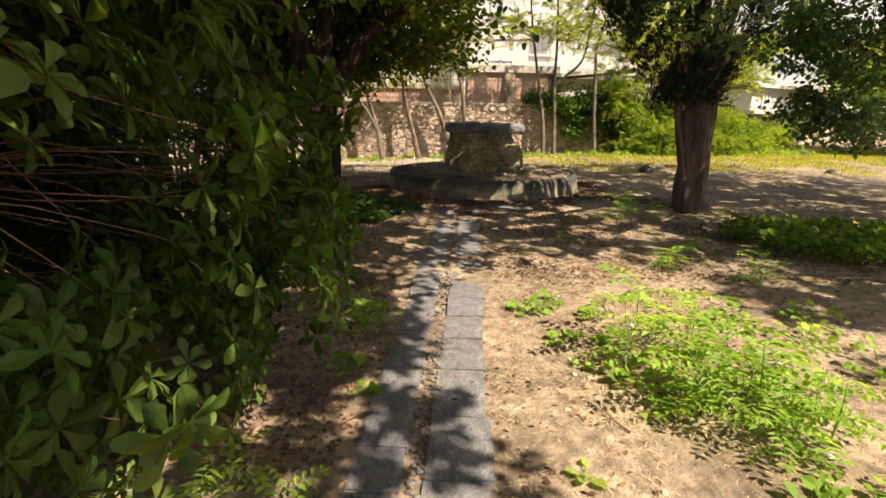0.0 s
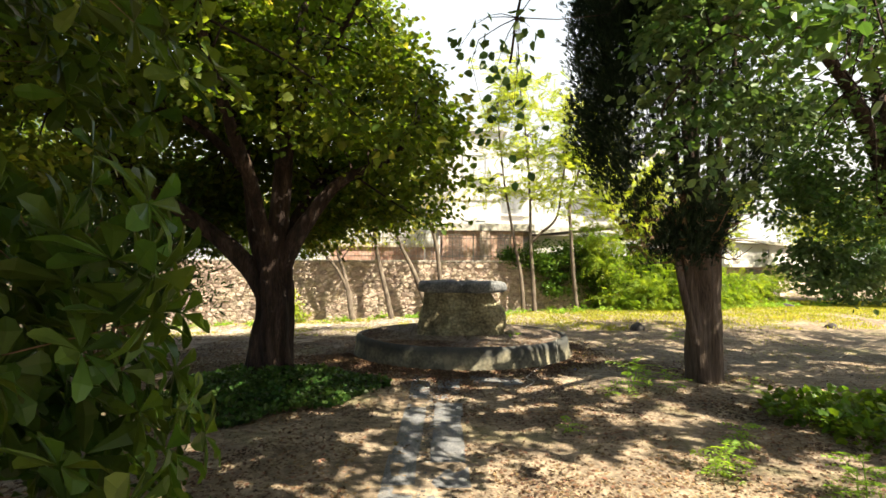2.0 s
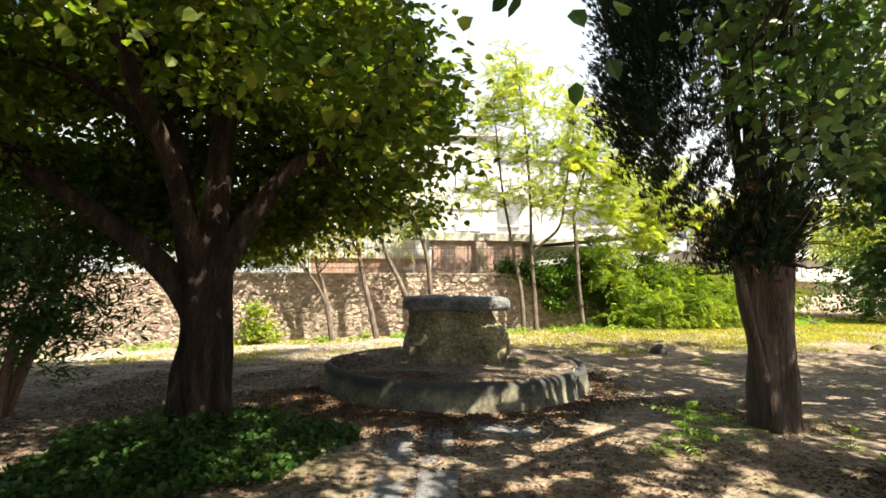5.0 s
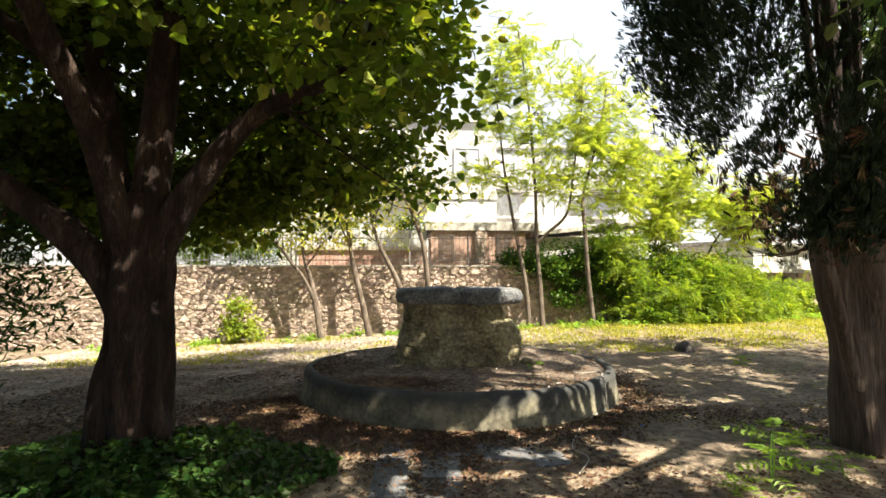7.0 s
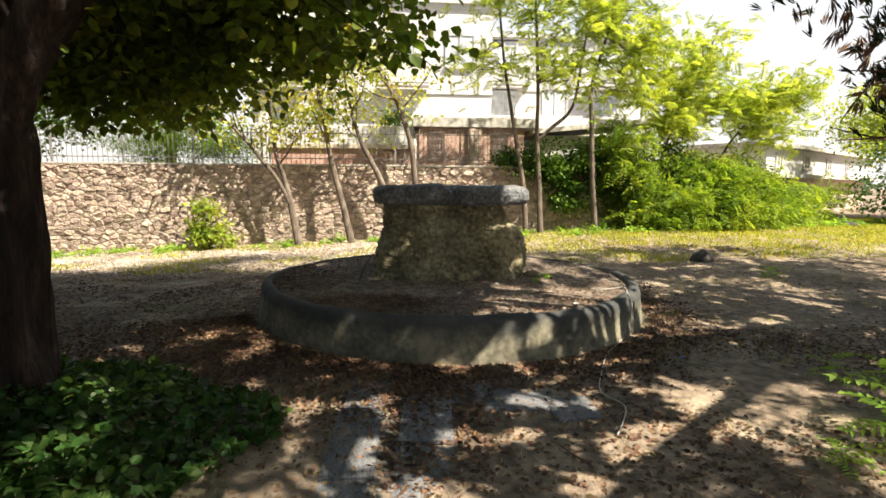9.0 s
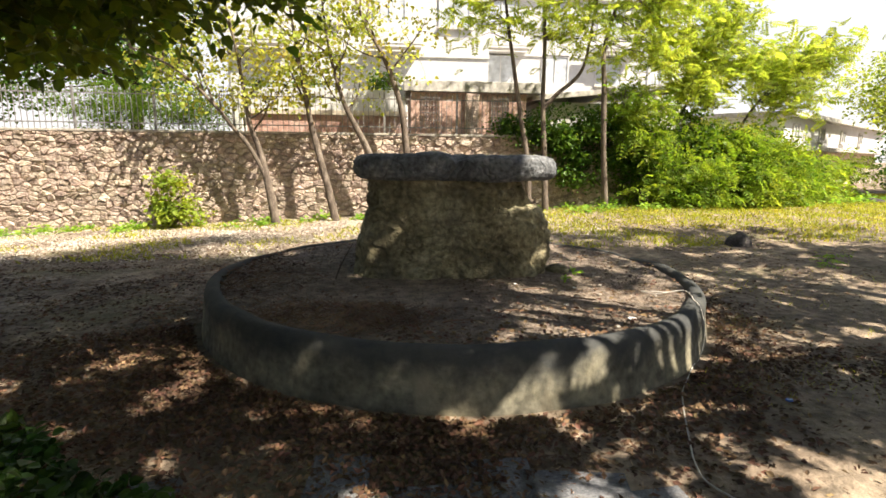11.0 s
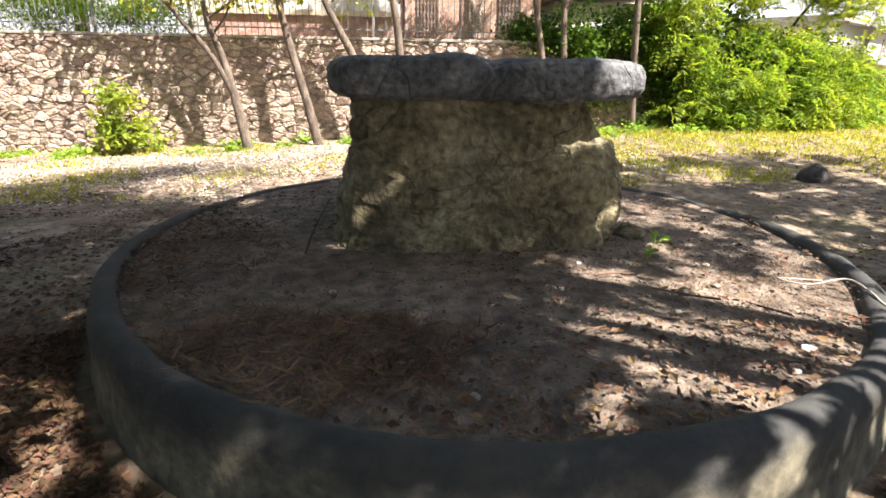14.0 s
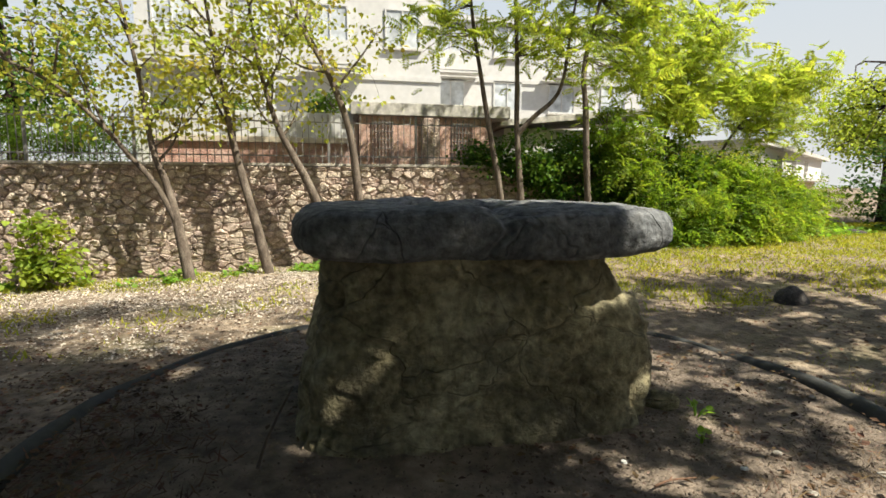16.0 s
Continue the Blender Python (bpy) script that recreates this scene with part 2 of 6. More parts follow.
M_SHRUB = leafy("shrub_leaf", [(0.05, 0.105, 0.018), (0.085, 0.15, 0.022), (0.13, 0.19, 0.03)], 0.4, 0.4, 0.5)
M_DARKLEAF = leafy("evergreen_leaf", [(0.03, 0.07, 0.026), (0.052, 0.11, 0.04), (0.09, 0.15, 0.05)], 0.35, 0.35, 0.35)
M_HANG = leafy("drooping_leaf", [(0.055, 0.105, 0.05), (0.10, 0.16, 0.075), (0.17, 0.20, 0.085)], 0.4, 0.4, 0.4, (1.9, 1.9, 0.9))
M_YELLEAF = leafy("yellowing_leaf", [(0.23, 0.31, 0.055), (0.35, 0.40, 0.085), (0.43, 0.36, 0.10)], 0.35, 0.5, 0.5, (1.7, 1.5, 0.7))
M_WEED = leafy("weed_leaf", [(0.14, 0.25, 0.045), (0.21, 0.34, 0.06), (0.30, 0.40, 0.08)], 0.3, 0.45, 0.5, (1.8, 1.8, 0.7))
M_IVY = leafy("ivy_leaf", [(0.018, 0.046, 0.011), (0.034, 0.076, 0.017), (0.066, 0.115, 0.026)], 0.45, 0.4, 0.3)
M_GRASS = leafy("lawn_grass", [(0.25, 0.29, 0.036), (0.36, 0.38, 0.055), (0.47, 0.43, 0.10)], 0.4, 0.7, 0.4, (1.5, 1.4, 0.7))
M_STRAW = mat("dry_straw", [(0.33, 0.22, 0.12), (0.49, 0.36, 0.21), (0.62, 0.50, 0.33)], 1.0, 0.9, 0, island=0.4)
M_LITTER = mat("fallen_leaf", [(0.055, 0.031, 0.019), (0.125, 0.07, 0.038), (0.25, 0.16, 0.09)], 1.1, 0.85, 0, island=0.55)
M_CRUMB = mat("soil_crumb", [(0.09, 0.065, 0.048), (0.18, 0.135, 0.1), (0.30, 0.24, 0.18)], 1.1, 0.95, 0, island=0.6)
M_ROCK = mat("dark_rock", [(0.03, 0.028, 0.028), (0.07, 0.062, 0.058), (0.13, 0.115, 0.10)], 8.0, 0.85, 0.9, 30, 0.02)
M_LIME = leafy("lime_leaf", [(0.17, 0.25, 0.04), (0.27, 0.34, 0.055), (0.36, 0.38, 0.07)], 0.3, 0.5, 0.5, (1.6, 1.5, 0.7))
M_ROPE = mat("rope_fibre", [(0.42, 0.4, 0.36), (0.55, 0.52, 0.47)], 30, 0.9, 0.5, 200, 0.002)
M_WHITE = mat("white_scrap", [(0.66, 0.66, 0.64), (0.74, 0.74, 0.72)], 10, 0.6, 0.1)
M_BLUE = mat("blue_plastic", [(0.03, 0.1, 0.4), (0.04, 0.14, 0.5)], 10, 0.4, 0)
M_BERRY = mat("green_berry", [(0.16, 0.22, 0.05), (0.24, 0.28, 0.07)], 10, 0.5, 0, island=0.2)


# ---- mesh helpers ----
RNG = np.random.default_rng(7)


def rnd(a, b, n=None):
    return RNG.uniform(a, b, n)


def unit(v):
    v = np.asarray(v, float)
    return v / np.maximum(np.linalg.norm(v, axis=-1, keepdims=True), 1e-9)


def raw_mesh(name, verts, faces, material, smooth=False):
    me = bpy.data.meshes.new(name)
    me.from_pydata(np.asarray(verts, float).tolist(), [], faces if isinstance(faces, list) else faces.tolist())
    me.materials.append(material)
    if smooth:
        me.polygons.foreach_set("use_smooth", [True] * len(me.polygons))
    me.update()
    return me


def piece(name, me, parent=None, label="", m=None):
    ob = new(name, me)
    if parent is not None:
        ob.parent = parent
    if m is not None:
        ob.matrix_basis = m
    if label:
        tagged(ob, label)
    return ob


def part(name, bm, material, parent=None, label="", smooth=False):
    me = bpy.data.meshes.new(name)
    bm.to_mesh(me)
    bm.free()
    me.materials.append(material)
    if smooth:
        me.polygons.foreach_set("use_smooth", [True] * len(me.polygons))
    return piece(name, me, parent, label)


def thing(name, label, category, at=(0, 0, 0), group="", kind="", turn=0.0):
    ob = new(name)
    ob.empty_display_size = 0.1
    ob.matrix_basis = pose(*at, 0, 0, turn)
    return tagged(ob, label, category, group, kind)


def box_bm(bm, x0, x1, y0, y1, z0, z1, bevel=0.0):
    r = bmesh.ops.create_cube(bm, size=1)
    for v in r["verts"]:
        v.co = Vector(((x0 + x1) / 2 + v.co.x * (x1 - x0), (y0 + y1) / 2 + v.co.y * (y1 - y0), (z0 + z1) / 2 + v.co.z * (z1 - z0)))
    if bevel:
        edges = list({e for v in r["verts"] for e in v.link_edges})
        bmesh.ops.bevel(bm, geom=edges, offset=bevel, segments=2, affect="EDGES", profile=0.6)
    return bm


def box(x0, x1, y0, y1, z0, z1, bevel=0.0):
    return box_bm(bmesh.new(), x0, x1, y0, y1, z0, z1, bevel)


def tube_data(points, radii, n=8, flute=0.0, lobes=5, wob=0.0, start=0, cap=True):
    """Rings along a line: vertices and faces of a tapered, slightly uneven tube."""
    pts = np.asarray(points, float)
    d = unit(np.gradient(pts, axis=0))
    ref = np.array([0, 0, 1.0]) if abs(d[0][2]) < 0.9 else np.array([1.0, 0, 0])
    verts, faces = [], []
    side = unit(np.cross(d[0], ref))
    for i, (p, t) in enumerate(zip(pts, d)):
        side = unit(side - t * (side @ t))
        up = np.cross(t, side)
        for k in range(n):
            a = 2 * math.pi * k / n
            r = radii[i] * (1 + flute * math.cos(lobes * a + 0.25 * i) + wob * noise.noise(Vector((p[0] * 3 + math.cos(a), p[1] * 3 + math.sin(a), p[2] * 1.5))))
            verts.append(p + r * (math.cos(a) * side + math.sin(a) * up))
    for i in range(len(pts) - 1):
        for k in range(n):
            a, b = start + i * n + k, start + i * n + (k + 1) % n
            faces.append((a, b, b + n, a + n))
    if cap:
        faces.append(tuple(start + (len(pts) - 1) * n + k for k in range(n)))
    return verts, faces


def spline(points, n):
    """A smooth line through a few points."""
    p = np.asarray(points, float)
    t = np.linspace(0, len(p) - 1, n)
    out = []
    for u in t:
        i = min(int(u), len(p) - 2)
        f = u - i
        p0, p1, p2, p3 = p[max(i - 1, 0)], p[i], p[i + 1], p[min(i + 2, len(p) - 1)]
        out.append(0.5 * (2 * p1 + (p2 - p0) * f + (2 * p0 - 5 * p1 + 4 * p2 - p3) * f ** 2 + (3 * p1 - p0 - 3 * p2 + p3) * f ** 3))
    return np.array(out)


def limb(name, points, r0, r1, material, parent, n=8, steps=0, power=1.0, flute=0.0, lobes=5, wob=0.15, flare=0.0, label=""):
    steps = steps or 4 * len(points)
    pts = spline(points, steps)
    t = np.linspace(0, 1, steps)
    rad = r0 + (r1 - r0) * t ** power + flare * np.exp(-t * 14)
    v, f = tube_data(pts, rad, n, flute, lobes, wob)
    return piece(name, raw_mesh(name, v, f, material, True), parent, label)


# leaf outlines: (along, across, out of plane), faces folded on the midrib
OVAL = (np.array([(0, 0, 0), (0.3, 0.38, 0.07), (0.75, 0.3, 0.05), (1.05, 0, -0.06), (0.75, -0.3, 0.05), (0.3, -0.38, 0.07)]), [(0, 3, 2, 1), (0, 5, 4, 3)])
HEART = (np.array([(0, 0, 0), (0.1, 0.42, 0.05), (0.55, 0.43, 0.06), (1.05, 0, -0.1), (0.55, -0.43, 0.06), (0.1, -0.42, 0.05)]), [(0, 3, 2, 1), (0, 5, 4, 3)])
LANCE = (np.array([(0, 0, 0), (0.35, 0.13, 0.03), (0.7, 0.1, 0.02), (1.05, 0, -0.08), (0.7, -0.1, 0.02), (0.35, -0.13, 0.03)]), [(0, 3, 2, 1), (0, 5, 4, 3)])
OBOV = (np.array([(0, 0, 0), (0.35, 0.10, 0.02), (0.75, 0.21, 0.05), (0.97, 0.12, 0.02), (1.03, 0, -0.02), (0.97, -0.12, 0.02), (0.75, -0.21, 0.05), (0.35, -0.10, 0.02), (0.7, 0, -0.01)]),
        [(0, 8, 2, 1), (8, 4, 3, 2), (0, 7, 6, 8), (8, 6, 5, 4)])
BLADE = (np.array([(0, 0.03, 0), (0.5, 0.025, 0.03), (1, 0, 0.12), (0.5, -0.025, 0.03), (0, -0.03, 0)]), [(0, 4, 3, 1), (1, 3, 2)])
CHIP = (np.array([(0, 0, 0), (0.45, 0.3, 0.12), (1, 0, 0.02), (0.45, -0.3, 0.1)]), [(0, 2, 1), (0, 3, 2)])


def compound(pairs=7, droop=0.35):
    """A feather-like leaf: a thin rachis with pairs of leaflets and one at the end."""
    v, f = [], []
    for i in range(pairs):
        t = 0.18 + 0.78 * i / (pairs - 1)
        z = -droop * t * t
        ln = 0.30 * (1 - 0.45 * abs(t - 0.45))
        for s in (1, -1):
            k = len(v)
            v += [(t, 0, z), (t - 0.02 + ln * 0.12, s * ln * 0.42, z + 0.02), (t + ln * 0.38, s * ln, z - 0.07), (t + ln * 0.3 + 0.07, s * ln * 0.45, z - 0.01)]
            f.append((k, k + 1, k + 2, k + 3) if s < 0 else (k, k + 3, k + 2, k + 1))
    k = len(v)
    v += [(0.96, 0, -droop * 0.92), (1.05, 0.06, -droop), (1.2, 0, -droop * 1.2), (1.05, -0.06, -droop)]
    f.append((k, k + 3, k + 2, k + 1))
    k = len(v)
    v += [(0, 0.008, 0), (0, -0.008, 0), (0.5, -0.006, -droop * 0.25), (0.5, 0.006, -droop * 0.25), (0.97, 0, -droop * 0.94)]
    f += [(k, k + 1, k + 2, k + 3), (k + 3, k + 2, k + 4)]
    return np.array(v), f


PINNATE = compound()
PINNATE_S = compound(5, 0.4)


def spray_shape():
    v, f = [], []
    for i, a in enumerate((-0.34, -0.14, 0.06, 0.3)):
        k = len(v)
        c, s = math.cos(a), math.sin(a)
        ln, tw = 1.0 - 0.5 * abs(a), 0.75 * (i % 2)
        for q, w in ((0.05, 0.015), (0.5, 0.055), (ln, 0.0), (0.5, -0.055)):
            v.append((q * c - w * s * (1 - tw), q * s + w * c * (1 - tw), w * tw * 1.6 + 0.06 * tw))
        f.append((k, k + 1, k + 2, k + 3))
    return np.array(v), f


SPRAY = spray_shape()


def leaf_mesh(name, P, U, N, S, shape, material):
    """One mesh of many leaves: places P, ways U, normals N and lengths S."""
    tv, tf = shape
    P, U, N = np.asarray(P, float), unit(U), np.asarray(N, float)
    N = unit(N - U * (N * U).sum(1, keepdims=True))
    W = np.cross(N, U)
    S = np.broadcast_to(np.asarray(S, float), (len(P),))[:, None, None]
    V = P[:, None] + S * (tv[None, :, 0:1] * U[:, None] + tv[None, :, 1:2] * W[:, None] + tv[None, :, 2:3] * N[:, None])
    k = len(tv)
    faces = []
    off = np.arange(len(P)) * k
    for f in tf:
        faces += (np.array(f)[None] + off[:, None]).tolist()
    return raw_mesh(name, V.reshape(-1, 3), faces, material)


def scatter_dirs(n, up=0.3, spread=1.0):
    d = RNG.normal(size=(n, 3)) * spread
    d[:, 2] += up
    return unit(d)


def crown_points(blobs, n, hollow=0.55, grain=0.9, cut=-0.15, seed=0.0, layer=1.0):
    """Cluster places in a union of ellipsoids, thicker near the skin, with gaps."""
    out = []
    vol = np.array([b[3] * b[4] * b[5] for b in blobs])
    vol = vol / vol.sum()
    while len(out) < n:
        b = blobs[RNG.choice(len(blobs), p=vol)]
        d = unit(RNG.normal(size=3))
        r = 1 - (1 - hollow) * RNG.random() ** 1.3
        r *= 1 + 0.3 * noise.noise(Vector(d * 2.6) + Vector((seed, b[0], b[2])))
        p = np.array(b[:3]) + d * np.array(b[3:6]) * r
        q = Vector((p[0] * grain, p[1] * grain, p[2] * grain * layer))
        if noise.noise(q + Vector((seed, seed, 0))) + 0.45 * noise.noise(q * 2.1 + Vector((0, seed, 3))) > cut:
            out.append(p)
    return np.array(out)


def cluster_leaves(C, per, radius, flat=0.5):
    """Leaves round cluster places: places and outward ways."""
    k = len(C) * per
    o = RNG.normal(size=(k, 3)) * np.array([1, 1, flat * 0.8]) * radius * 0.55
    return np.repeat(C, per, 0) + o, o


def bell(x, y, cx, cy, rx, ry):
    return np.clip(1.6 - 1.6 * np.hypot((x - cx) / rx, (y - cy) / ry), 0, 1)


def fleck_cuts(P, less=0.0):
    """Which leaves to cut from the crowns, along the sun's slant, so sun flecks land at chosen spots."""
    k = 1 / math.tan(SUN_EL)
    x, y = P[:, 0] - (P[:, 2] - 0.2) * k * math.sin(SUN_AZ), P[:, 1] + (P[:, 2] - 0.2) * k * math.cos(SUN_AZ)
    # how much foliage is cut over each ground spot, to place the sunlight
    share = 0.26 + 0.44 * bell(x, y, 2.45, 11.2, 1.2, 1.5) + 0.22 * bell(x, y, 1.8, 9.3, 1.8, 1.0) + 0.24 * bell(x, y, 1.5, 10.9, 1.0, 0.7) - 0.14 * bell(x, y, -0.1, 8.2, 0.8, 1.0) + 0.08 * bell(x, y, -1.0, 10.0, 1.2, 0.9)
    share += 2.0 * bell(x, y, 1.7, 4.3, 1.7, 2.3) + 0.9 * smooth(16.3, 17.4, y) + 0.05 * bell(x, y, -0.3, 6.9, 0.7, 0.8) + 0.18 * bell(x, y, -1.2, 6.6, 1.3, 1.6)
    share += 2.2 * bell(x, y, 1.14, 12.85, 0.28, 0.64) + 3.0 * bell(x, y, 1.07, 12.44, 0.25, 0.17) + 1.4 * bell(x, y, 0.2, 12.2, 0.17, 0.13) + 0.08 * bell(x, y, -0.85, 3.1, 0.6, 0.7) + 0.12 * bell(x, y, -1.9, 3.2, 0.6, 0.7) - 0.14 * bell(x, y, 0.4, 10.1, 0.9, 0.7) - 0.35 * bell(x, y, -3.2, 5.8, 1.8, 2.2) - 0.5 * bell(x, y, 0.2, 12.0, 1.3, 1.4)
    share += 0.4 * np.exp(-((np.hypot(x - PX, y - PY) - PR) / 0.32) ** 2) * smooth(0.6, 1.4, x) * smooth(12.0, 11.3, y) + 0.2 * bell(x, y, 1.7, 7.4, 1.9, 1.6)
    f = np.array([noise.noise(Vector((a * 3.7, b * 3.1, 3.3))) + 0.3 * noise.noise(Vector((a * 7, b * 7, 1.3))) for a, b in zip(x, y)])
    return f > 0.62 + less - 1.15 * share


def off_facade(P, y, x0, x1, z0, z1):
    """Leaves through which the sun would not reach a stretch of facade at depth y."""
    t = (y - P[:, 1]) / -TO_SUN.y
    x, z = P[:, 0] - t * TO_SUN.x, P[:, 2] - t * TO_SUN.z
    return (x > x0) & (x < x1) & (z > z0) & (z < z1)


def crown(name, blobs, n, per, radius, size, shape, material, parent, hollow=0.55, grain=0.9, cut=-0.15, seed=0.0, droop=-0.25, label="", keep=None, nup=0.9, layer=1.0, gaps=False):
    C = crown_points(blobs, n, hollow, grain, cut, seed, layer)
    if keep is not None:
        C = C[keep(C)]
    P, o = cluster_leaves(C, per, radius)
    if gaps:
        stay = ~fleck_cuts(P)
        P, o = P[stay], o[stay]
    U = unit(unit(o) + RNG.normal(size=o.shape) * 0.5 + np.array([0, 0, droop]))
    N = unit(RNG.normal(size=o.shape) * 0.55 + np.array([0, 0, nup]))
    S = size * rnd(0.6, 1.15, len(P))
    return piece(name, leaf_mesh(name, P, U, N, S, shape, material), parent, label), C


def twigs(name, starts, C, r, material, parent, pick, sag=0.1):
    """Thin branches from limb ends to some of the clusters, in one mesh."""
    v, f = [], []
    S = np.asarray(starts, float)
    for c in C[RNG.choice(len(C), min(pick, len(C)), replace=False)]:
        s = S[np.argmin(((S - c) ** 2).sum(1) * rnd(0.7, 1.3, len(S)))]
        m = (s + c) / 2 + RNG.normal(size=3) * 0.12 * np.linalg.norm(c - s) + np.array([0, 0, sag])
        a, b = tube_data(spline([s, m, c], 6), np.linspace(r, r * 0.25, 6), 4, start=len(v), cap=False)
        v += a
        f += b
    return tagged(piece(name, raw_mesh(name, v, f, material, True), parent), kind="stuff")


# ---- ground ----
def smooth(a, b, x):
    t = np.clip((x - a) / (b - a), 0, 1)
    return t * t * (3 - 2 * t)


def height(x, y):
    """The lie of the garden: level along the path, falling a little to one side of the far wall and rising to the other."""
    return smooth(11, 20, y) * np.clip(0.045 * (x - 2.0), -0.5, 0.2)


def hz(x, y):
    return float(height(np.float64(x), np.float64(y)))


def grid_lines(lo, hi, step, far):
    a = list(np.arange(lo, hi + 1e-6, step))
    s, p = step, a[-1]
    while p < far:
        s *= 1.35
        p += s
        a.append(p)
    s, p = step, a[0]
    while p > -far:
        s *= 1.35
        p -= s
        a.insert(0, p)
    return np.array(a)


def build_ground():
    xs, ys = grid_lines(-9, 14, 0.11, 900), grid_lines(-3, 22, 0.11, 900)
    X, Y = np.meshgrid(xs, ys)
    Z = height(X, Y)
    near = (np.abs(X) < 30) & (np.abs(Y) < 40)
    bump = np.zeros_like(Z)
    for i, j in zip(*np.nonzero(near)):
        v = Vector((X[i, j], Y[i, j], 0))
        bump[i, j] = 0.022 * noise.noise(v * 0.9) + 0.011 * noise.noise(v * 3.1) + 0.006 * noise.noise(v * 8)
    Z = Z + bump
    w, h = len(xs), len(ys)
    idx = np.arange(w * h).reshape(h, w)
    F = np.stack([idx[:-1, :-1], idx[:-1, 1:], idx[1:, 1:], idx[1:, :-1]], -1).reshape(-1, 4)
    me = raw_mesh("ground", np.stack([X, Y, Z], -1).reshape(-1, 3), F, M_SOIL, True)
    tagged(new("ground", me), "bare dry garden soil with straw, leaf litter and thin grass", "ground", kind="structure")


build_ground()

# ---- plinth and well ----
PX, PY, PR = 1.055, 12.33, 2.14
WX, WY = 1.03, 12.66


def lathe(profile, cx, cy, n=96, rough=0.0, freq=2.0, seed=0.0, vert=0.0):
    v, f = [], []
    for i, (r, z) in enumerate(profile):
        for k in range(n):
            a = 2 * math.pi * k / n
            q = Vector((math.cos(a) * r * freq, math.sin(a) * r * freq, z * freq + seed))
            d = rough * (noise.noise(q) + 0.5 * noise.noise(q * 2.3) + 0.3 * noise.noise(q * 5.1))
            v.append((cx + (r + d) * math.cos(a), cy + (r + d) * math.sin(a), z + vert * noise.noise(q * 1.3 + Vector((9, 0, 0)))))
    for i in range(len(profile) - 1):
        for k in range(n):
            a, b = i * n + k, i * n + (k + 1) % n
            f.append((a, b, b + n, a + n))
    return v, f


def build_well():
    prof = [(PR + 0.02, -0.12), (PR + 0.01, 0.0), (PR - 0.01, 0.12), (PR - 0.02, 0.23), (PR - 0.02, 0.29), (PR - 0.035, 0.335), (PR - 0.065, 0.36), (PR - 0.1, 0.366), (PR - 0.13, 0.357), (PR - 0.148, 0.325), (PR - 0.155, 0.25)]
    v, f = lathe(prof, PX, PY, 160, 0.018, 1.6, 3.0, 0.012)
    v = [(x, y, z - 0.03 * float(smooth(PY - 0.3, PY + 0.8, y)) * (z > 0.2)) for x, y, z in v]
    plinth = thing("well_plinth", "round weathered concrete plinth filled with brown soil", "plinth")
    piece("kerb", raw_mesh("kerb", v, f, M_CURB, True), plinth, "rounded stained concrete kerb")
    prof = [(PR - 0.12, 0.318)] + [(r, 0.318 + 0.012 * (1 - r / 2.1)) for r in np.linspace(PR - 0.2, 0.06, 26)]
    v, f = lathe(prof, PX, PY, 120, 0.0, 2.0)
    v = [(x, y, z + 0.012 * noise.noise(Vector((x * 2.1, y * 2.1, 5))) + 0.007 * noise.noise(Vector((x * 7, y * 7, 2)))) for x, y, z in v]
    f.append(tuple(range(26 * 120, 27 * 120)))
    piece("soil_fill", raw_mesh("soil_fill", v, f, M_PLINTH_SOIL, True), plinth, "trodden brown soil fill")

    well = thing("stone_well", "squarish wellhead of rough grey-brown mortared stone with thick worn cap", "well", (0, 0, 0))
    n = 460
    ang = [2 * math.pi * k / n for k in range(n)]
    square = [(abs(math.cos(a)) ** 5 + abs(math.sin(a)) ** 5) ** -0.2 for a in ang]
    zs = np.linspace(0.26, 1.20, 120)
    left = np.interp(zs, [0.26, 0.34, 0.45, 0.7, 0.95, 1.2], [0.12, 0.13, 0.155, 0.20, 0.245, 0.285])
    right = np.interp(zs, [0.26, 0.34, 0.45, 0.75, 0.95, 1.2], [1.93, 1.93, 1.92, 1.90, 1.80, 1.67])
    front = np.interp(zs, [0.26, 0.34, 0.45, 0.8, 1.2], [0.735, 0.72, 0.70, 0.675, 0.655])
    v, f = [], []
    for i, z in enumerate(zs):
        mid, hx = (left[i] + right[i]) / 2, (right[i] - left[i]) / 2
        for a, q in zip(ang, square):
            x, y = mid + hx * q * math.cos(a), WY + front[i] * q * math.sin(a)
            # a broken ledge on one flank, lumps of stone under the mortar, slanting cracks
            k = math.exp(-((a if a < math.pi else a - 2 * math.pi) + 0.35) ** 2 / 0.3)
            d = 0.07 * k * float(smooth(0.955, 0.915, z) * smooth(0.30, 0.5, z)) - 0.02 * k * float(smooth(0.93, 0.97, z))
            w = Vector((x * 1.5 + z * 1.3, y * 1.5, z * 2.3 - x * 1.1))
            d += 0.03 * noise.noise(w) + 0.022 * abs(noise.noise(w * 2.2 + Vector((4, 0, 0)))) - 0.012
            d += 0.010 * noise.noise(Vector((x * 8, y * 8, z * 8))) + 0.005 * noise.noise(Vector((x * 21, y * 21, z * 21)))
            slant = Vector((x * 2.4 + z * 2.2, y * 2.4, z * 3.6 - x * 1.6))
            d -= 0.032 * max(0.0, 1 - abs(noise.noise(slant)) * 6) + 0.016 * max(0.0, 1 - abs(noise.noise(slant * 2.3 + Vector((0, 3, 1)))) * 6)
            d -= 0.03 * float(smooth(0.55, 0.34, z)) * abs(noise.noise(Vector((x * 4, y * 4, z * 5))))
            v.append((x + d * math.cos(a), y + d * math.sin(a), z))
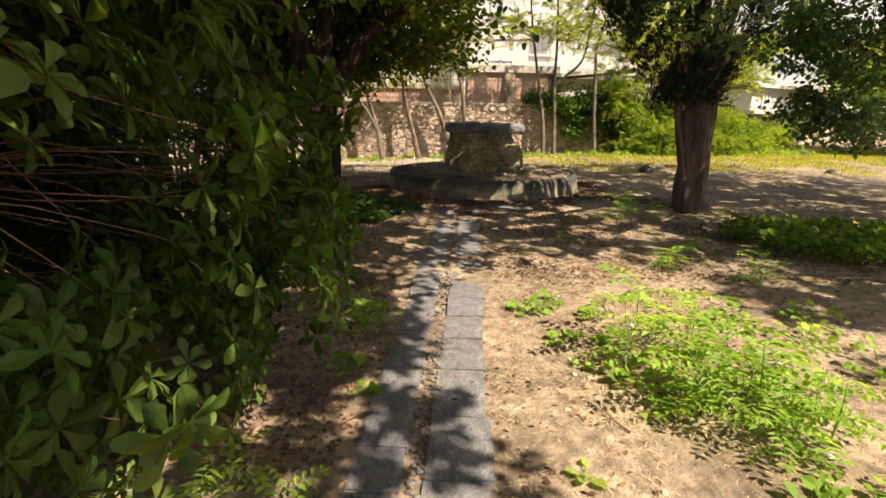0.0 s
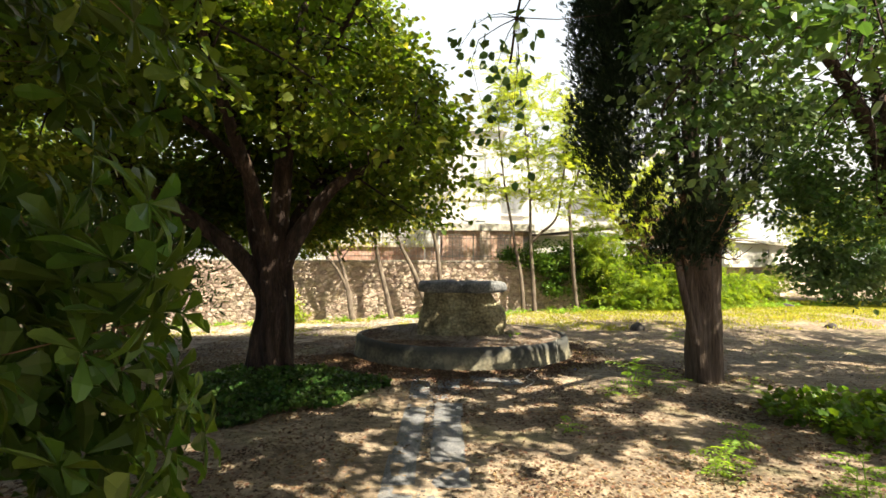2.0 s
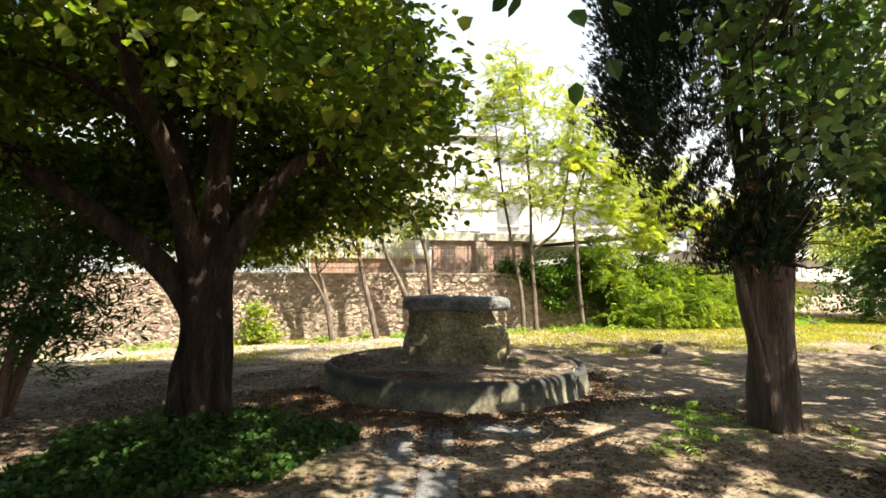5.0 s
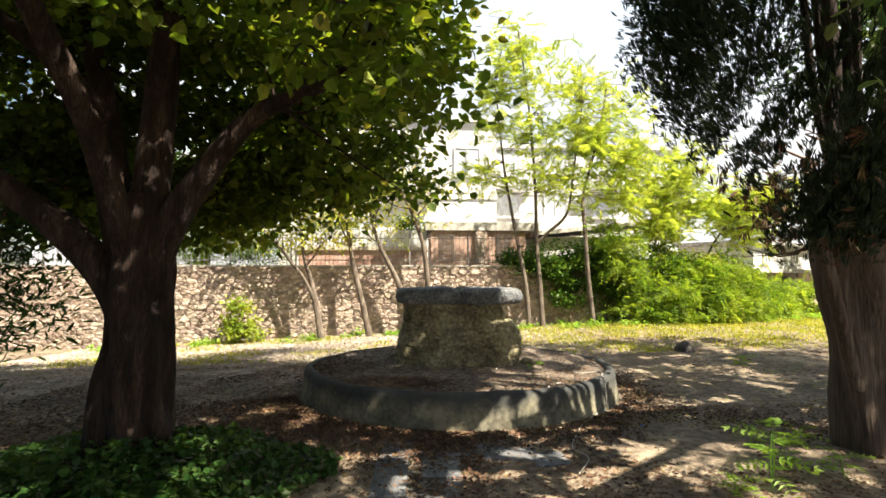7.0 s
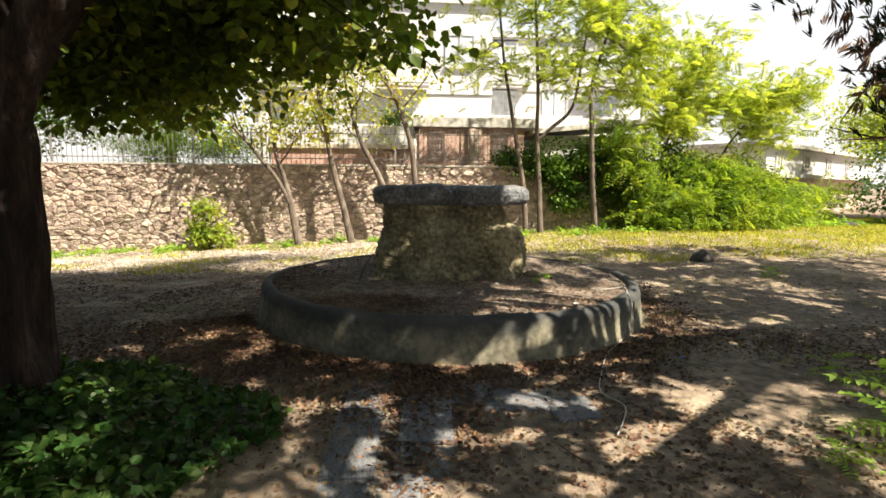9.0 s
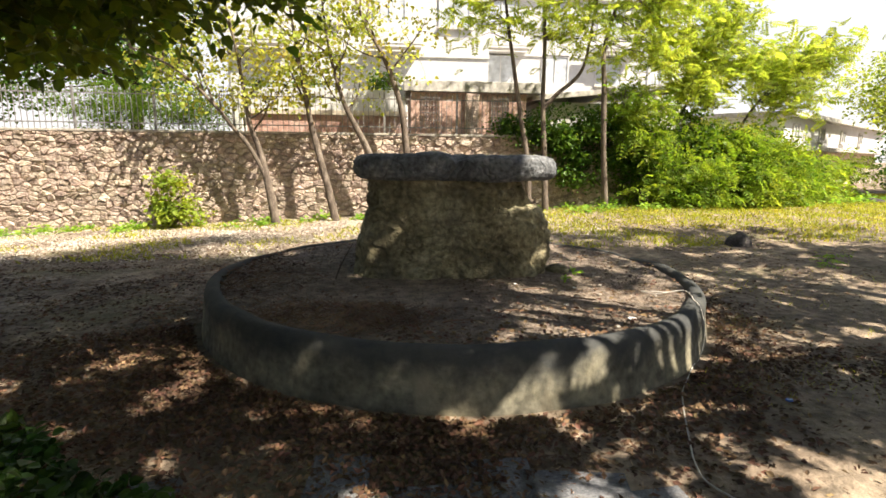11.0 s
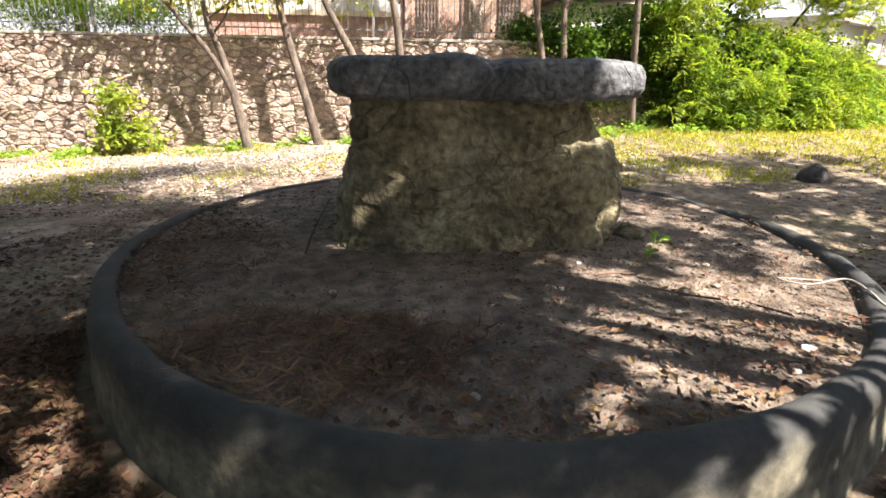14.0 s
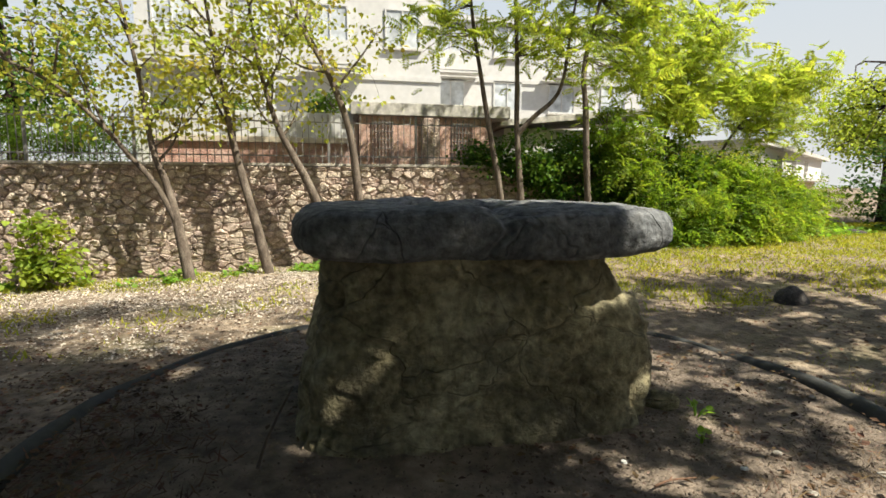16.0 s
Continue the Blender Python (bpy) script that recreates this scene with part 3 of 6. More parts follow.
    for i in range(len(zs) - 1):
        for k in range(n):
            a, b = i * n + k, i * n + (k + 1) % n
            f.append((a, b, b + n, a + n))
    piece("body", raw_mesh("body", v, f, M_WELL, True), well, "rough body of weathered mortared stone")
    # the cap: two long worn blocks meeting in a crack, with an open shaft
    prof = [(0.62, 1.178), (0.86, 1.170), (0.93, 1.175), (0.975, 1.198), (0.995, 1.233), (1.0, 1.278), (0.993, 1.323), (0.97, 1.356), (0.92, 1.376), (0.83, 1.383), (0.68, 1.385), (0.55, 1.380), (0.50, 1.358), (0.49, 1.178), (0.49, 0.4)]
    fine = [prof[0]]
    for a, b in zip(prof, prof[1:]):
        fine += [(a[0] + (b[0] - a[0]) * t, a[1] + (b[1] - a[1]) * t) for t in (0.2, 0.4, 0.6, 0.8, 1.0)]
    v, f = [], []
    for r, z in fine:
        for a, q in zip(ang, square):
            q = 1 + (q - 1) * float(smooth(0.5, 0.85, r))
            x, y = WX + 0.035 + 0.905 * r * q * math.cos(a), WY + 0.80 * r * q * math.sin(a)
            g = Vector((x * 3, y * 3, z * 3 + 8))
            d = 0.022 * noise.noise(g) + 0.014 * noise.noise(g * 2.3) + 0.008 * noise.noise(g * 5.1) + 0.004 * noise.noise(g * 12)
            d -= 0.03 * math.exp(-((x - 1.02 - 0.35 * (z - 1.3) - 0.02 * math.sin(40 * z)) / 0.016) ** 2) * (y < WY)
            d -= 0.012 * math.exp(-((x - 0.52 - 0.2 * (z - 1.3)) / 0.012) ** 2) * (y < WY) + 0.014 * math.exp(-((x - 1.5 + 0.1 * (z - 1.3)) / 0.014) ** 2) * (y < WY)
            d *= float(smooth(0.45, 0.7, r))
            top = float(smooth(1.27, 1.37, z))
            h = 0.014 * noise.noise(Vector((x * 4, y * 4, 3))) + 0.010 * noise.noise(Vector((x * 11, y * 11, 5))) + 0.02 * math.exp(-((x - 0.84) / 0.14) ** 2) - 0.03 * math.exp(-((x - 1.04) / 0.05) ** 2)
            low = 0.02 * noise.noise(Vector((x * 3.3, y * 3.3, 1))) * (1 - top) * (r > 0.7)
            v.append((x + d * math.cos(a), y + d * math.sin(a), z + h * top + low))
    for i in range(len(fine) - 1):
        for k in range(n):
            a, b = i * n + k, i * n + (k + 1) % n
            f.append((a, b, b + n, a + n))
    piece("cap", raw_mesh("cap", v, f, M_CAP, True), well, "thick worn grey stone rim with cracks")
    bm = bmesh.new()
    bmesh.ops.create_circle(bm, cap_ends=True, radius=0.42, segments=48, matrix=Matrix.Translation((WX, WY, 0.6)))
    part("well_cover", bm, M_MORTAR, well, "dark filling inside the shaft")


build_well()


# ---- boundary wall ----
WALL_Y, WALL_TOP = 20.55, 1.89


def clip_cell(poly, m, n):
    """The part of a polygon on the near side of the line through m with normal n."""
    out = []
    for a, b in zip(poly, poly[1:] + poly[:1]):
        da, db = (a[0] - m[0]) * n[0] + (a[1] - m[1]) * n[1], (b[0] - m[0]) * n[0] + (b[1] - m[1]) * n[1]
        if da <= 0:
            out.append(a)
        if da * db < 0:
            t = da / (da - db)
            out.append((a[0] + t * (b[0] - a[0]), a[1] + t * (b[1] - a[1])))
    return out


def rubble_cells(x0, x1, z0, z1, gap=0.005):
    """Irregular, roughly coursed stones: outlines that fit one another with open joints."""
    seeds = []
    z = z0
    while z < z1:
        h = rnd(0.09, 0.175)
        x = x0 + rnd(-0.2, 0)
        while x < x1:
            w = rnd(0.13, 0.38)
            seeds.append((x + w / 2 + rnd(-0.03, 0.03), z + h / 2 + rnd(-0.026, 0.026)))
            if rnd(0, 1) < 0.16:
                seeds.append((x + w / 2 + rnd(-0.1, 0.1), z + h + rnd(-0.02, 0.02)))
            x += w
        z += h
    S = np.array(seeds)
    out = []
    for p in seeds:
        d = (S - np.array(p)) * np.array([0.8, 1.15])
        near = np.argpartition((d ** 2).sum(1), 16)[:17]
        near = near[(d[near] ** 2).sum(1) > 1e-9]
        poly = [(p[0] - 0.45, max(z0 - 0.1, p[1] - 0.3)), (p[0] + 0.45, max(z0 - 0.1, p[1] - 0.3)), (p[0] + 0.45, min(z1, p[1] + 0.3)), (p[0] - 0.45, min(z1, p[1] + 0.3))]
        for q in S[near]:
            n = ((q[0] - p[0]) * 0.64, (q[1] - p[1]) * 1.32)
            ln = math.hypot(*n)
            n = (n[0] / ln, n[1] / ln)
            m = ((p[0] + q[0]) / 2 - n[0] * gap, (p[1] + q[1]) / 2 - n[1] * gap)
            poly = clip_cell(poly, m, n)
            if len(poly) < 3:
                break
        if len(poly) >= 3:
            out.append((p, poly))
    return out


def stone_data(p, poly):
    """A stone with rounded, uneven face from its outline, about its own middle."""
    c = np.mean(poly, 0)
    size = rnd(0.95, 1.02)
    pts = []
    for a, b in zip(poly, poly[1:] + poly[:1]):
        a, b = (np.array(a) - c) * size, (np.array(b) - c) * size
        if np.linalg.norm(b - a) < 0.025:
            continue
        pts += [a * 0.91 + b * 0.09, a * 0.5 + b * 0.5 + unit(a + b) * rnd(-0.008, 0.008), a * 0.09 + b * 0.91]
    n = len(pts)
    if n < 6:
        return c, None, None
    v, f = [], []
    out = rnd(0.0, 0.038)
    tx, tz = rnd(-0.22, 0.22), rnd(-0.28, 0.16)
    for k, dy in ((1.0, 0.07), (1.0, 0.002 - out), (0.93, -0.017 - out), (0.66, -0.024 - out)):
        for q in pts:
            x, z = q * k
            v.append((x, dy + (0 if dy > 0 else tx * x + tz * z + rnd(-0.011, 0.011)), z))
    for r in range(3):
        for j in range(n):
            a, b = r * n + j, r * n + (j + 1) % n
            f.append((a, b, b + n, a + n))
    f.append(tuple(range(3 * n, 4 * n)))
    return c, v, f


def build_wall():
    wall = thing("wall_north", "rubble stone retaining wall of pale irregular stones, sunlit", "wall", kind="structure")
    part("core", box(-26, 7.6, WALL_Y, WALL_Y + 0.45, -0.8, WALL_TOP - 0.04, 0.01), M_MORTAR, wall, "earthy mortar joints")
    part("coping", box(-26, 7.62, WALL_Y - 0.05, WALL_Y + 0.5, WALL_TOP - 0.036, WALL_TOP + 0.02, 0.012), M_COPING, wall, "rough pale coping")
    return wall


WALL = build_wall()


# ---- upper terrace, fence and buildings behind the wall ----
def build_terrace():
    t = thing("terrace", "raised terrace ground behind the retaining wall", "terrace", kind="structure")
    part("terrace_ground", box(-60, 7.5, WALL_Y + 0.46, 75, -0.6, 1.82), M_SOIL, t)


build_terrace()


def build_fence():
    fence = thing("iron_fence", "tall grey iron railing with pointed bars on top of the wall", "fence", (0, 0, 0))
    y = WALL_Y + 0.24
    for z in (2.07, 2.74):
        bm = box(-14, 3.75, y - 0.009, y + 0.009, z - 0.013, z + 0.013)
        part("rail", bm, M_IRON, fence)
    bar = box(-0.007, 0.007, -0.007, 0.007, 0, 0.92)
    bmesh.ops.create_cone(bar, segments=4, radius1=0.016, radius2=0.0, depth=0.08, matrix=Matrix.Translation((0, 0, 0.96)))
    me = bpy.data.meshes.new("bar")
    bar.to_mesh(me)
    me.materials.append(M_IRON)
    post = bpy.data.meshes.new("post")
    bm = box(-0.025, 0.025, -0.025, 0.025, 0, 1.0, 0.004)
    bm.to_mesh(post)
    post.materials.append(M_IRON)
    x = -14.0
    k = 0
    while x < 3.7:
        if k % 14 == 0:
            piece("post", post, fence, m=pose(x, y, 1.90))
        else:
            piece("bar", me, fence, m=pose(x, y, 1.905, rnd(-0.8, 0.8), rnd(-0.8, 0.8)))
        x += 0.128
        k += 1


build_fence()


def window_at(parent, x, y, z, w, h, frame_mat, shutter=False):
    """A window set into a facade that faces -y: frame, pane and sill."""
    bm = bmesh.new()
    f = 0.06
    for a in ((x - w / 2, x - w / 2 + f, z, z + h), (x + w / 2 - f, x + w / 2, z, z + h), (x - w / 2 + f, x + w / 2 - f, z, z + f), (x - w / 2 + f, x + w / 2 - f, z + h - f, z + h), (x - 0.025, x + 0.025, z + f, z + h - f)):
        box_bm(bm, a[0], a[1], y - 0.05, y + 0.04, a[2], a[3])
    win = part("window", bm, frame_mat, parent)
    part("pane", box(x - w / 2 + f, x + w / 2 - f, y - 0.01, y + 0.01, z + f, z + h - f), M_GLASS, win)
    part("sill", box(x - w / 2 - 0.06, x + w / 2 + 0.06, y - 0.12, y + 0.02, z - 0.07, z - 0.004), M_ROOF, win)
    return win


def block_house(name, label, x0, x1, y, depth, z0, storeys, sh, wall_mat, bays, balconies=True, start=0):
    """A plain apartment block: wall, roof slab, floor bands, windows and balconies."""
    h = thing(name, label, "building")
    top = z0 + storeys * sh
    part("wall", box(x0, x1, y, y + depth, z0, top), wall_mat, h)
    part("roof", box(x0 - 0.4, x1 + 0.4, y - 0.18, y + depth + 0.4, top + 0.004, top + 0.22), M_PLASTER, h)
    bw = (x1 - x0) / bays
    for s in range(storeys):
        z = z0 + s * sh
        part("floor_band", box(x0 - 0.02, x1 + 0.02, y - 0.06, y - 0.003, z + sh - 0.18, z + sh - 0.01), M_PLASTER, h)
        for b in range(bays):
            x = x0 + (b + 0.5) * bw
            window_at(h, x - 0.05 * bw, y - 0.01, z + 0.95, min(1.5, bw * 0.5), 1.35, M_PLASTER)
            if balconies and (b + s + start) % 2 == 0:
                bal = part("balcony", box(x - bw * 0.42, x + bw * 0.42, y - 0.7, y - 0.07, z + 0.05, z + 0.16), M_PLASTER, h)
                part("parapet", box(x - bw * 0.42, x + bw * 0.42, y - 0.72, y - 0.66, z + 0.164, z + 0.95), wall_mat, bal)
    return h


def build_buildings():
    block_house("apartment_building", "tall white apartment block with balconies, half hidden by trees", 4.5, 15.2, 33, 10, 1.5, 3, 2.4, M_PLASTER, 4)
    block_house("apartment_building", "white apartment block with shaded windows behind the garden", -5.7, 4.4, 29, 9, 1.9, 2, 3.5, M_PLASTER, 4, True, 1)
    # low annex with a flat roof over reddish stone walls
    a = thing("stone_annex", "low annex of reddish stone under a thick flat roof", "building")
    part("wall", box(1.05, 4.3, 22.4, 25.4, 1.85, 3.12), M_PINK, a, "reddish rubble stone wall")
    part("pilaster", box(2.55, 2.95, 22.32, 22.39, 1.85, 3.1, 0.01), M_STONE, a, "pale stone pier")
    part("roof", box(0.85, 4.75, 22.3, 26, 3.125, 3.42, 0.02), M_ROOF, a, "thick pale concrete roof slab")
    for x in (1.6, 3.55):
        bm = bmesh.new()
        for i in range(7):
            box_bm(bm, x - 0.25 + i * 0.08, x - 0.235 + i * 0.08, 22.36, 22.385, 2.1, 3.0)
        for i in range(5):
            box_bm(bm, x - 0.26, x + 0.25, 22.34, 22.358, 2.15 + i * 0.2, 2.165 + i * 0.2)
        part("grille", bm, M_IRON, a)
    # pale terrace parapet
    p = thing("terrace_house", "white garden house with beige slab edge on stone base", "building")
    part("base", box(-3.4, 0.9, 22.5, 23.1, 1.85, 2.45), M_PINK, p, "reddish brick base")
    part("slab", box(-3.5, 0.95, 22.42, 23.6, 2.455, 2.58, 0.01), M_PALE, p, "beige slab edge")
    part("wall", box(-3.4, 0.9, 22.46, 23.4, 2.585, 3.15, 0.01), M_PLASTER, p, "white rendered parapet")
    part("post", box(-3.75, -3.5, 22.45, 22.75, 1.85, 3.5, 0.01), M_PLASTER, p, "white gate post")
    # light roof to the other side
    s = thing("garden_shed", "white shed wall under a pale sloping roof edge", "shed")
    part("wall", box(4.9, 9.5, 23.2, 26, 0.1, 3.0), M_PLASTER, s)
    bm = box(4.6, 9.9, 22.9, 26.3, 3.01, 3.16, 0.01)
    for v in bm.verts:
        v.co.z += 0.10 * (v.co.x - 4.6)
    part("roof", bm, M_ROOF, s)
    # long low house at the far side
    g = thing("low_house", "long white house with a shaded lower wall of stone and louvres", "building", (13.8, 24.4, 0), turn=35)
    part("base", box(0, 16, 0.25, 3, -0.4, 1.72), M_STONE_J, g, "pale stone base wall")
    part("slab", box(-0.2, 16.4, -0.3, 3.2, 1.725, 1.88, 0.01), M_ROOF, g)
    part("wall", box(0, 16, 0.0, 3, 1.885, 2.85), M_PLASTER, g, "white rendered upper wall")
    part("roof", box(-0.2, 16.4, -0.3, 3.2, 2.855, 3.02, 0.01), M_ROOF, g)
    for k in range(4):
        window_at(g, 1.2 + 3.2 * k, -0.01, 2.1, 0.7, 0.55, M_ROOF)
    bm = bmesh.new()
    for i in range(11):
        box_bm(bm, 2.6, 5.2, 0.16, 0.2, 0.0 + i * 0.15, 0.08 + i * 0.15)
    part("louvre", bm, M_IRON, g, "dark louvred screen")


build_buildings()


# ---- trees ----
def build_linden():
    bx, by = -1.97, 9.55
    tree = thing("linden_tree", "old linden with forked ridged trunk and low dense crown", "tree", (0, 0, 0))
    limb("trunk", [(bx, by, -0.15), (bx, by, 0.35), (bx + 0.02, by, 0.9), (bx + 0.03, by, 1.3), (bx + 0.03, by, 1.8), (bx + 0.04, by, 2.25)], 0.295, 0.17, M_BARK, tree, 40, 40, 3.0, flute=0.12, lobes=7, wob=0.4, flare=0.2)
    mains = [
        ([(bx + 0.05, by, 1.45), (bx + 0.35, by - 0.05, 2.1), (bx + 0.78, by - 0.1, 2.7), (bx + 1.15, by - 0.15, 3.0), (bx + 1.8, by - 0.25, 3.3), (bx + 2.4, by - 0.4, 4.0)], 0.17, 0.03),
        ([(bx + 0.02, by, 1.5), (bx + 0.08, by + 0.05, 2.4), (bx + 0.12, by + 0.1, 3.4), (bx + 0.1, by + 0.2, 4.6), (bx + 0.5, by + 0.3, 6.2), (bx + 0.7, by + 0.3, 7.8)], 0.22, 0.05),
        ([(bx - 0.08, by, 1.3), (bx - 0.5, by, 1.83), (bx - 1.05, by - 0.1, 2.3), (bx - 1.6, by - 0.2, 2.7), (bx - 2.3, by - 0.4, 3.3), (bx - 3.2, by - 0.6, 4.0)], 0.2, 0.035),
        ([(bx - 0.1, by + 0.05, 1.5), (bx - 0.3, by + 0.15, 2.3), (bx - 0.5, by + 0.3, 3.2), (bx - 0.9, by + 0.4, 4.4), (bx - 1.4, by + 0.6, 5.8), (bx - 1.6, by + 0.7, 7.0)], 0.19, 0.03),
        ([(bx - 0.02, by - 0.08, 1.7), (bx - 0.1, by - 0.5, 2.6), (bx - 0.25, by - 1.1, 3.5), (bx - 0.3, by - 1.9, 4.4), (bx + 0.3, by - 3.2, 5.2), (bx + 1.2, by - 4.8, 5.6)], 0.13, 0.03),
        ([(bx + 0.05, by + 0.05, 1.7), (bx + 0.3, by + 0.7, 2.7), (bx + 0.6, by + 1.6, 3.5), (bx + 0.9, by + 2.6, 4.2)], 0.13, 0.03),
        ([(bx - 0.25, by - 0.05, 2.9), (bx - 0.9, by - 0.5, 3.6), (bx - 1.9, by - 0.9, 3.9), (bx - 2.9, by - 1.5, 4.0)], 0.09, 0.02),
        ([(bx + 0.12, by, 3.2), (bx + 0.5, by - 0.4, 4.0), (bx + 1.1, by - 0.9, 4.8), (bx + 1.7, by - 1.3, 5.6)], 0.10, 0.02),
    ]
    ends = []
    for pts, a, b in mains:
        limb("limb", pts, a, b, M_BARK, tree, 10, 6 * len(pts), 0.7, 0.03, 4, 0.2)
        ends += [p for p in spline(pts, 14)[5:]]
    # forward and topmost blobs lie out of view, added to shade the ground
    blobs = [(bx - 0.1, by + 0.1, 5.1, 2.7, 3.2, 3.0), (bx + 1.6, by - 0.1, 3.6, 1.5, 2.3, 1.45), (bx - 2.2, by - 0.4, 4.2, 2.4, 3.0, 1.9), (bx + 0.5, by + 1.9, 3.9, 2.3, 2.0, 1.7), (bx - 1.6, by + 1.8, 3.6, 2.2, 1.4, 1.4), (bx + 0.3, by - 2.2, 4.6, 2.3, 1.9, 1.7), (bx + 0.9, by - 5.0, 5.9, 2.0, 1.7, 0.8), (bx - 1.8, by - 4.0, 5.5, 2.4, 2.0, 1.2), (bx + 1.5, by + 0.1, 4.6, 1.35, 1.9, 1.4), (bx + 1.7, by - 1.5, 3.7, 1.0, 1.2, 1.1), (bx - 0.6, by + 1.0, 7.0, 2.5, 2.6, 2.0)]

    def keep(C):
        # an open space round the trunk under the crown
        d = np.hypot(C[:, 0] - bx, C[:, 1] - by)
        u = rnd(0, 1, len(C))
        thin = ((C[:, 1] < by - 0.1) & (np.abs(C[:, 0] - bx) < 1.8) & (C[:, 2] < 6.5) & (u > 0.2)) | ((C[:, 0] > bx + 0.7) & (u > 0.86))
        sky_side = C[:, 0] > 0.75 - 0.85 * np.maximum(0, C[:, 2] - 4.1 + 0.55 * (by - C[:, 1]))
        return ~thin & ~sky_side & (C[:, 2] > 2.1 + 0.25 * np.sin(C[:, 0] * 3)) & ~((d < 2.1) & (C[:, 2] < 3.6 - 0.5 * (d - 0.7)) & (C[:, 1] < by + 0.5))

    _, C = crown("crown", blobs, 4700, 24, 0.36, 0.1, HEART, M_LINDEN, tree, 0.55, 0.95, 0.06, 3.0, -0.35, "dense heart-shaped green leaves, some yellowing", keep, 0.9, 1.9)
    crown("shaded_crown", [(bx - 2.3, by - 0.3, 4.5, 2.3, 2.6, 1.9), (bx - 1.9, by - 3.6, 5.6, 2.2, 1.9, 1.1), (bx - 1.0, by + 0.8, 6.0, 2.0, 2.0, 2.0)], 1100, 24, 0.36, 0.1, HEART, M_LINDEN, tree, 0.1, 0.95, -0.15, 7.0, -0.35, "crowded leaves in the shade", lambda Q: keep(Q) & (Q[:, 0] < bx + 0.2))
    crown("low_bough", [(bx - 0.1, by + 2.1, 2.55, 1.1, 0.8, 0.85), (bx + 0.7, by + 2.4, 2.9, 0.9, 0.8, 0.7), (bx - 1.5, by + 1.6, 2.7, 0.9, 0.8, 0.8), (bx + 1.7, by + 1.6, 2.9, 0.8, 0.7, 0.6)], 420, 24, 0.3, 0.1, HEART, M_LINDEN, tree, 0.2, 1.4, 0.0, 5.0, -0.45, "leafy boughs hanging low behind the trunk")
    # boughs above the view, added to keep the sun off the crown's front
    crown("top_shade_bough", [(-0.2, 6.4, 7.4, 1.7, 1.3, 0.6), (-1.7, 5.4, 7.3, 1.6, 1.3, 0.6), (0.5, 7.6, 8.0, 1.4, 1.2, 0.6)], 620, 24, 0.36, 0.1, HEART, M_LINDEN, tree, 0.1, 0.95, -0.1, 17.0, -0.35, "unseen high boughs over the path, added to shade the crown")
    sel = C[RNG.choice(len(C), 420, replace=False)]
    P, o = cluster_leaves(sel, 2, 0.4)
    tagged(piece("yellowed_leaves", leaf_mesh("yellowed_leaves", P, o, RNG.normal(size=o.shape) + np.array([0, 0, 0.8]), 0.11, HEART, M_YELLEAF), tree, "single yellow leaves"), kind="stuff")
    twigs("twig_tangle", ends, C, 0.02, M_BARK, tree, 420)


build_linden()


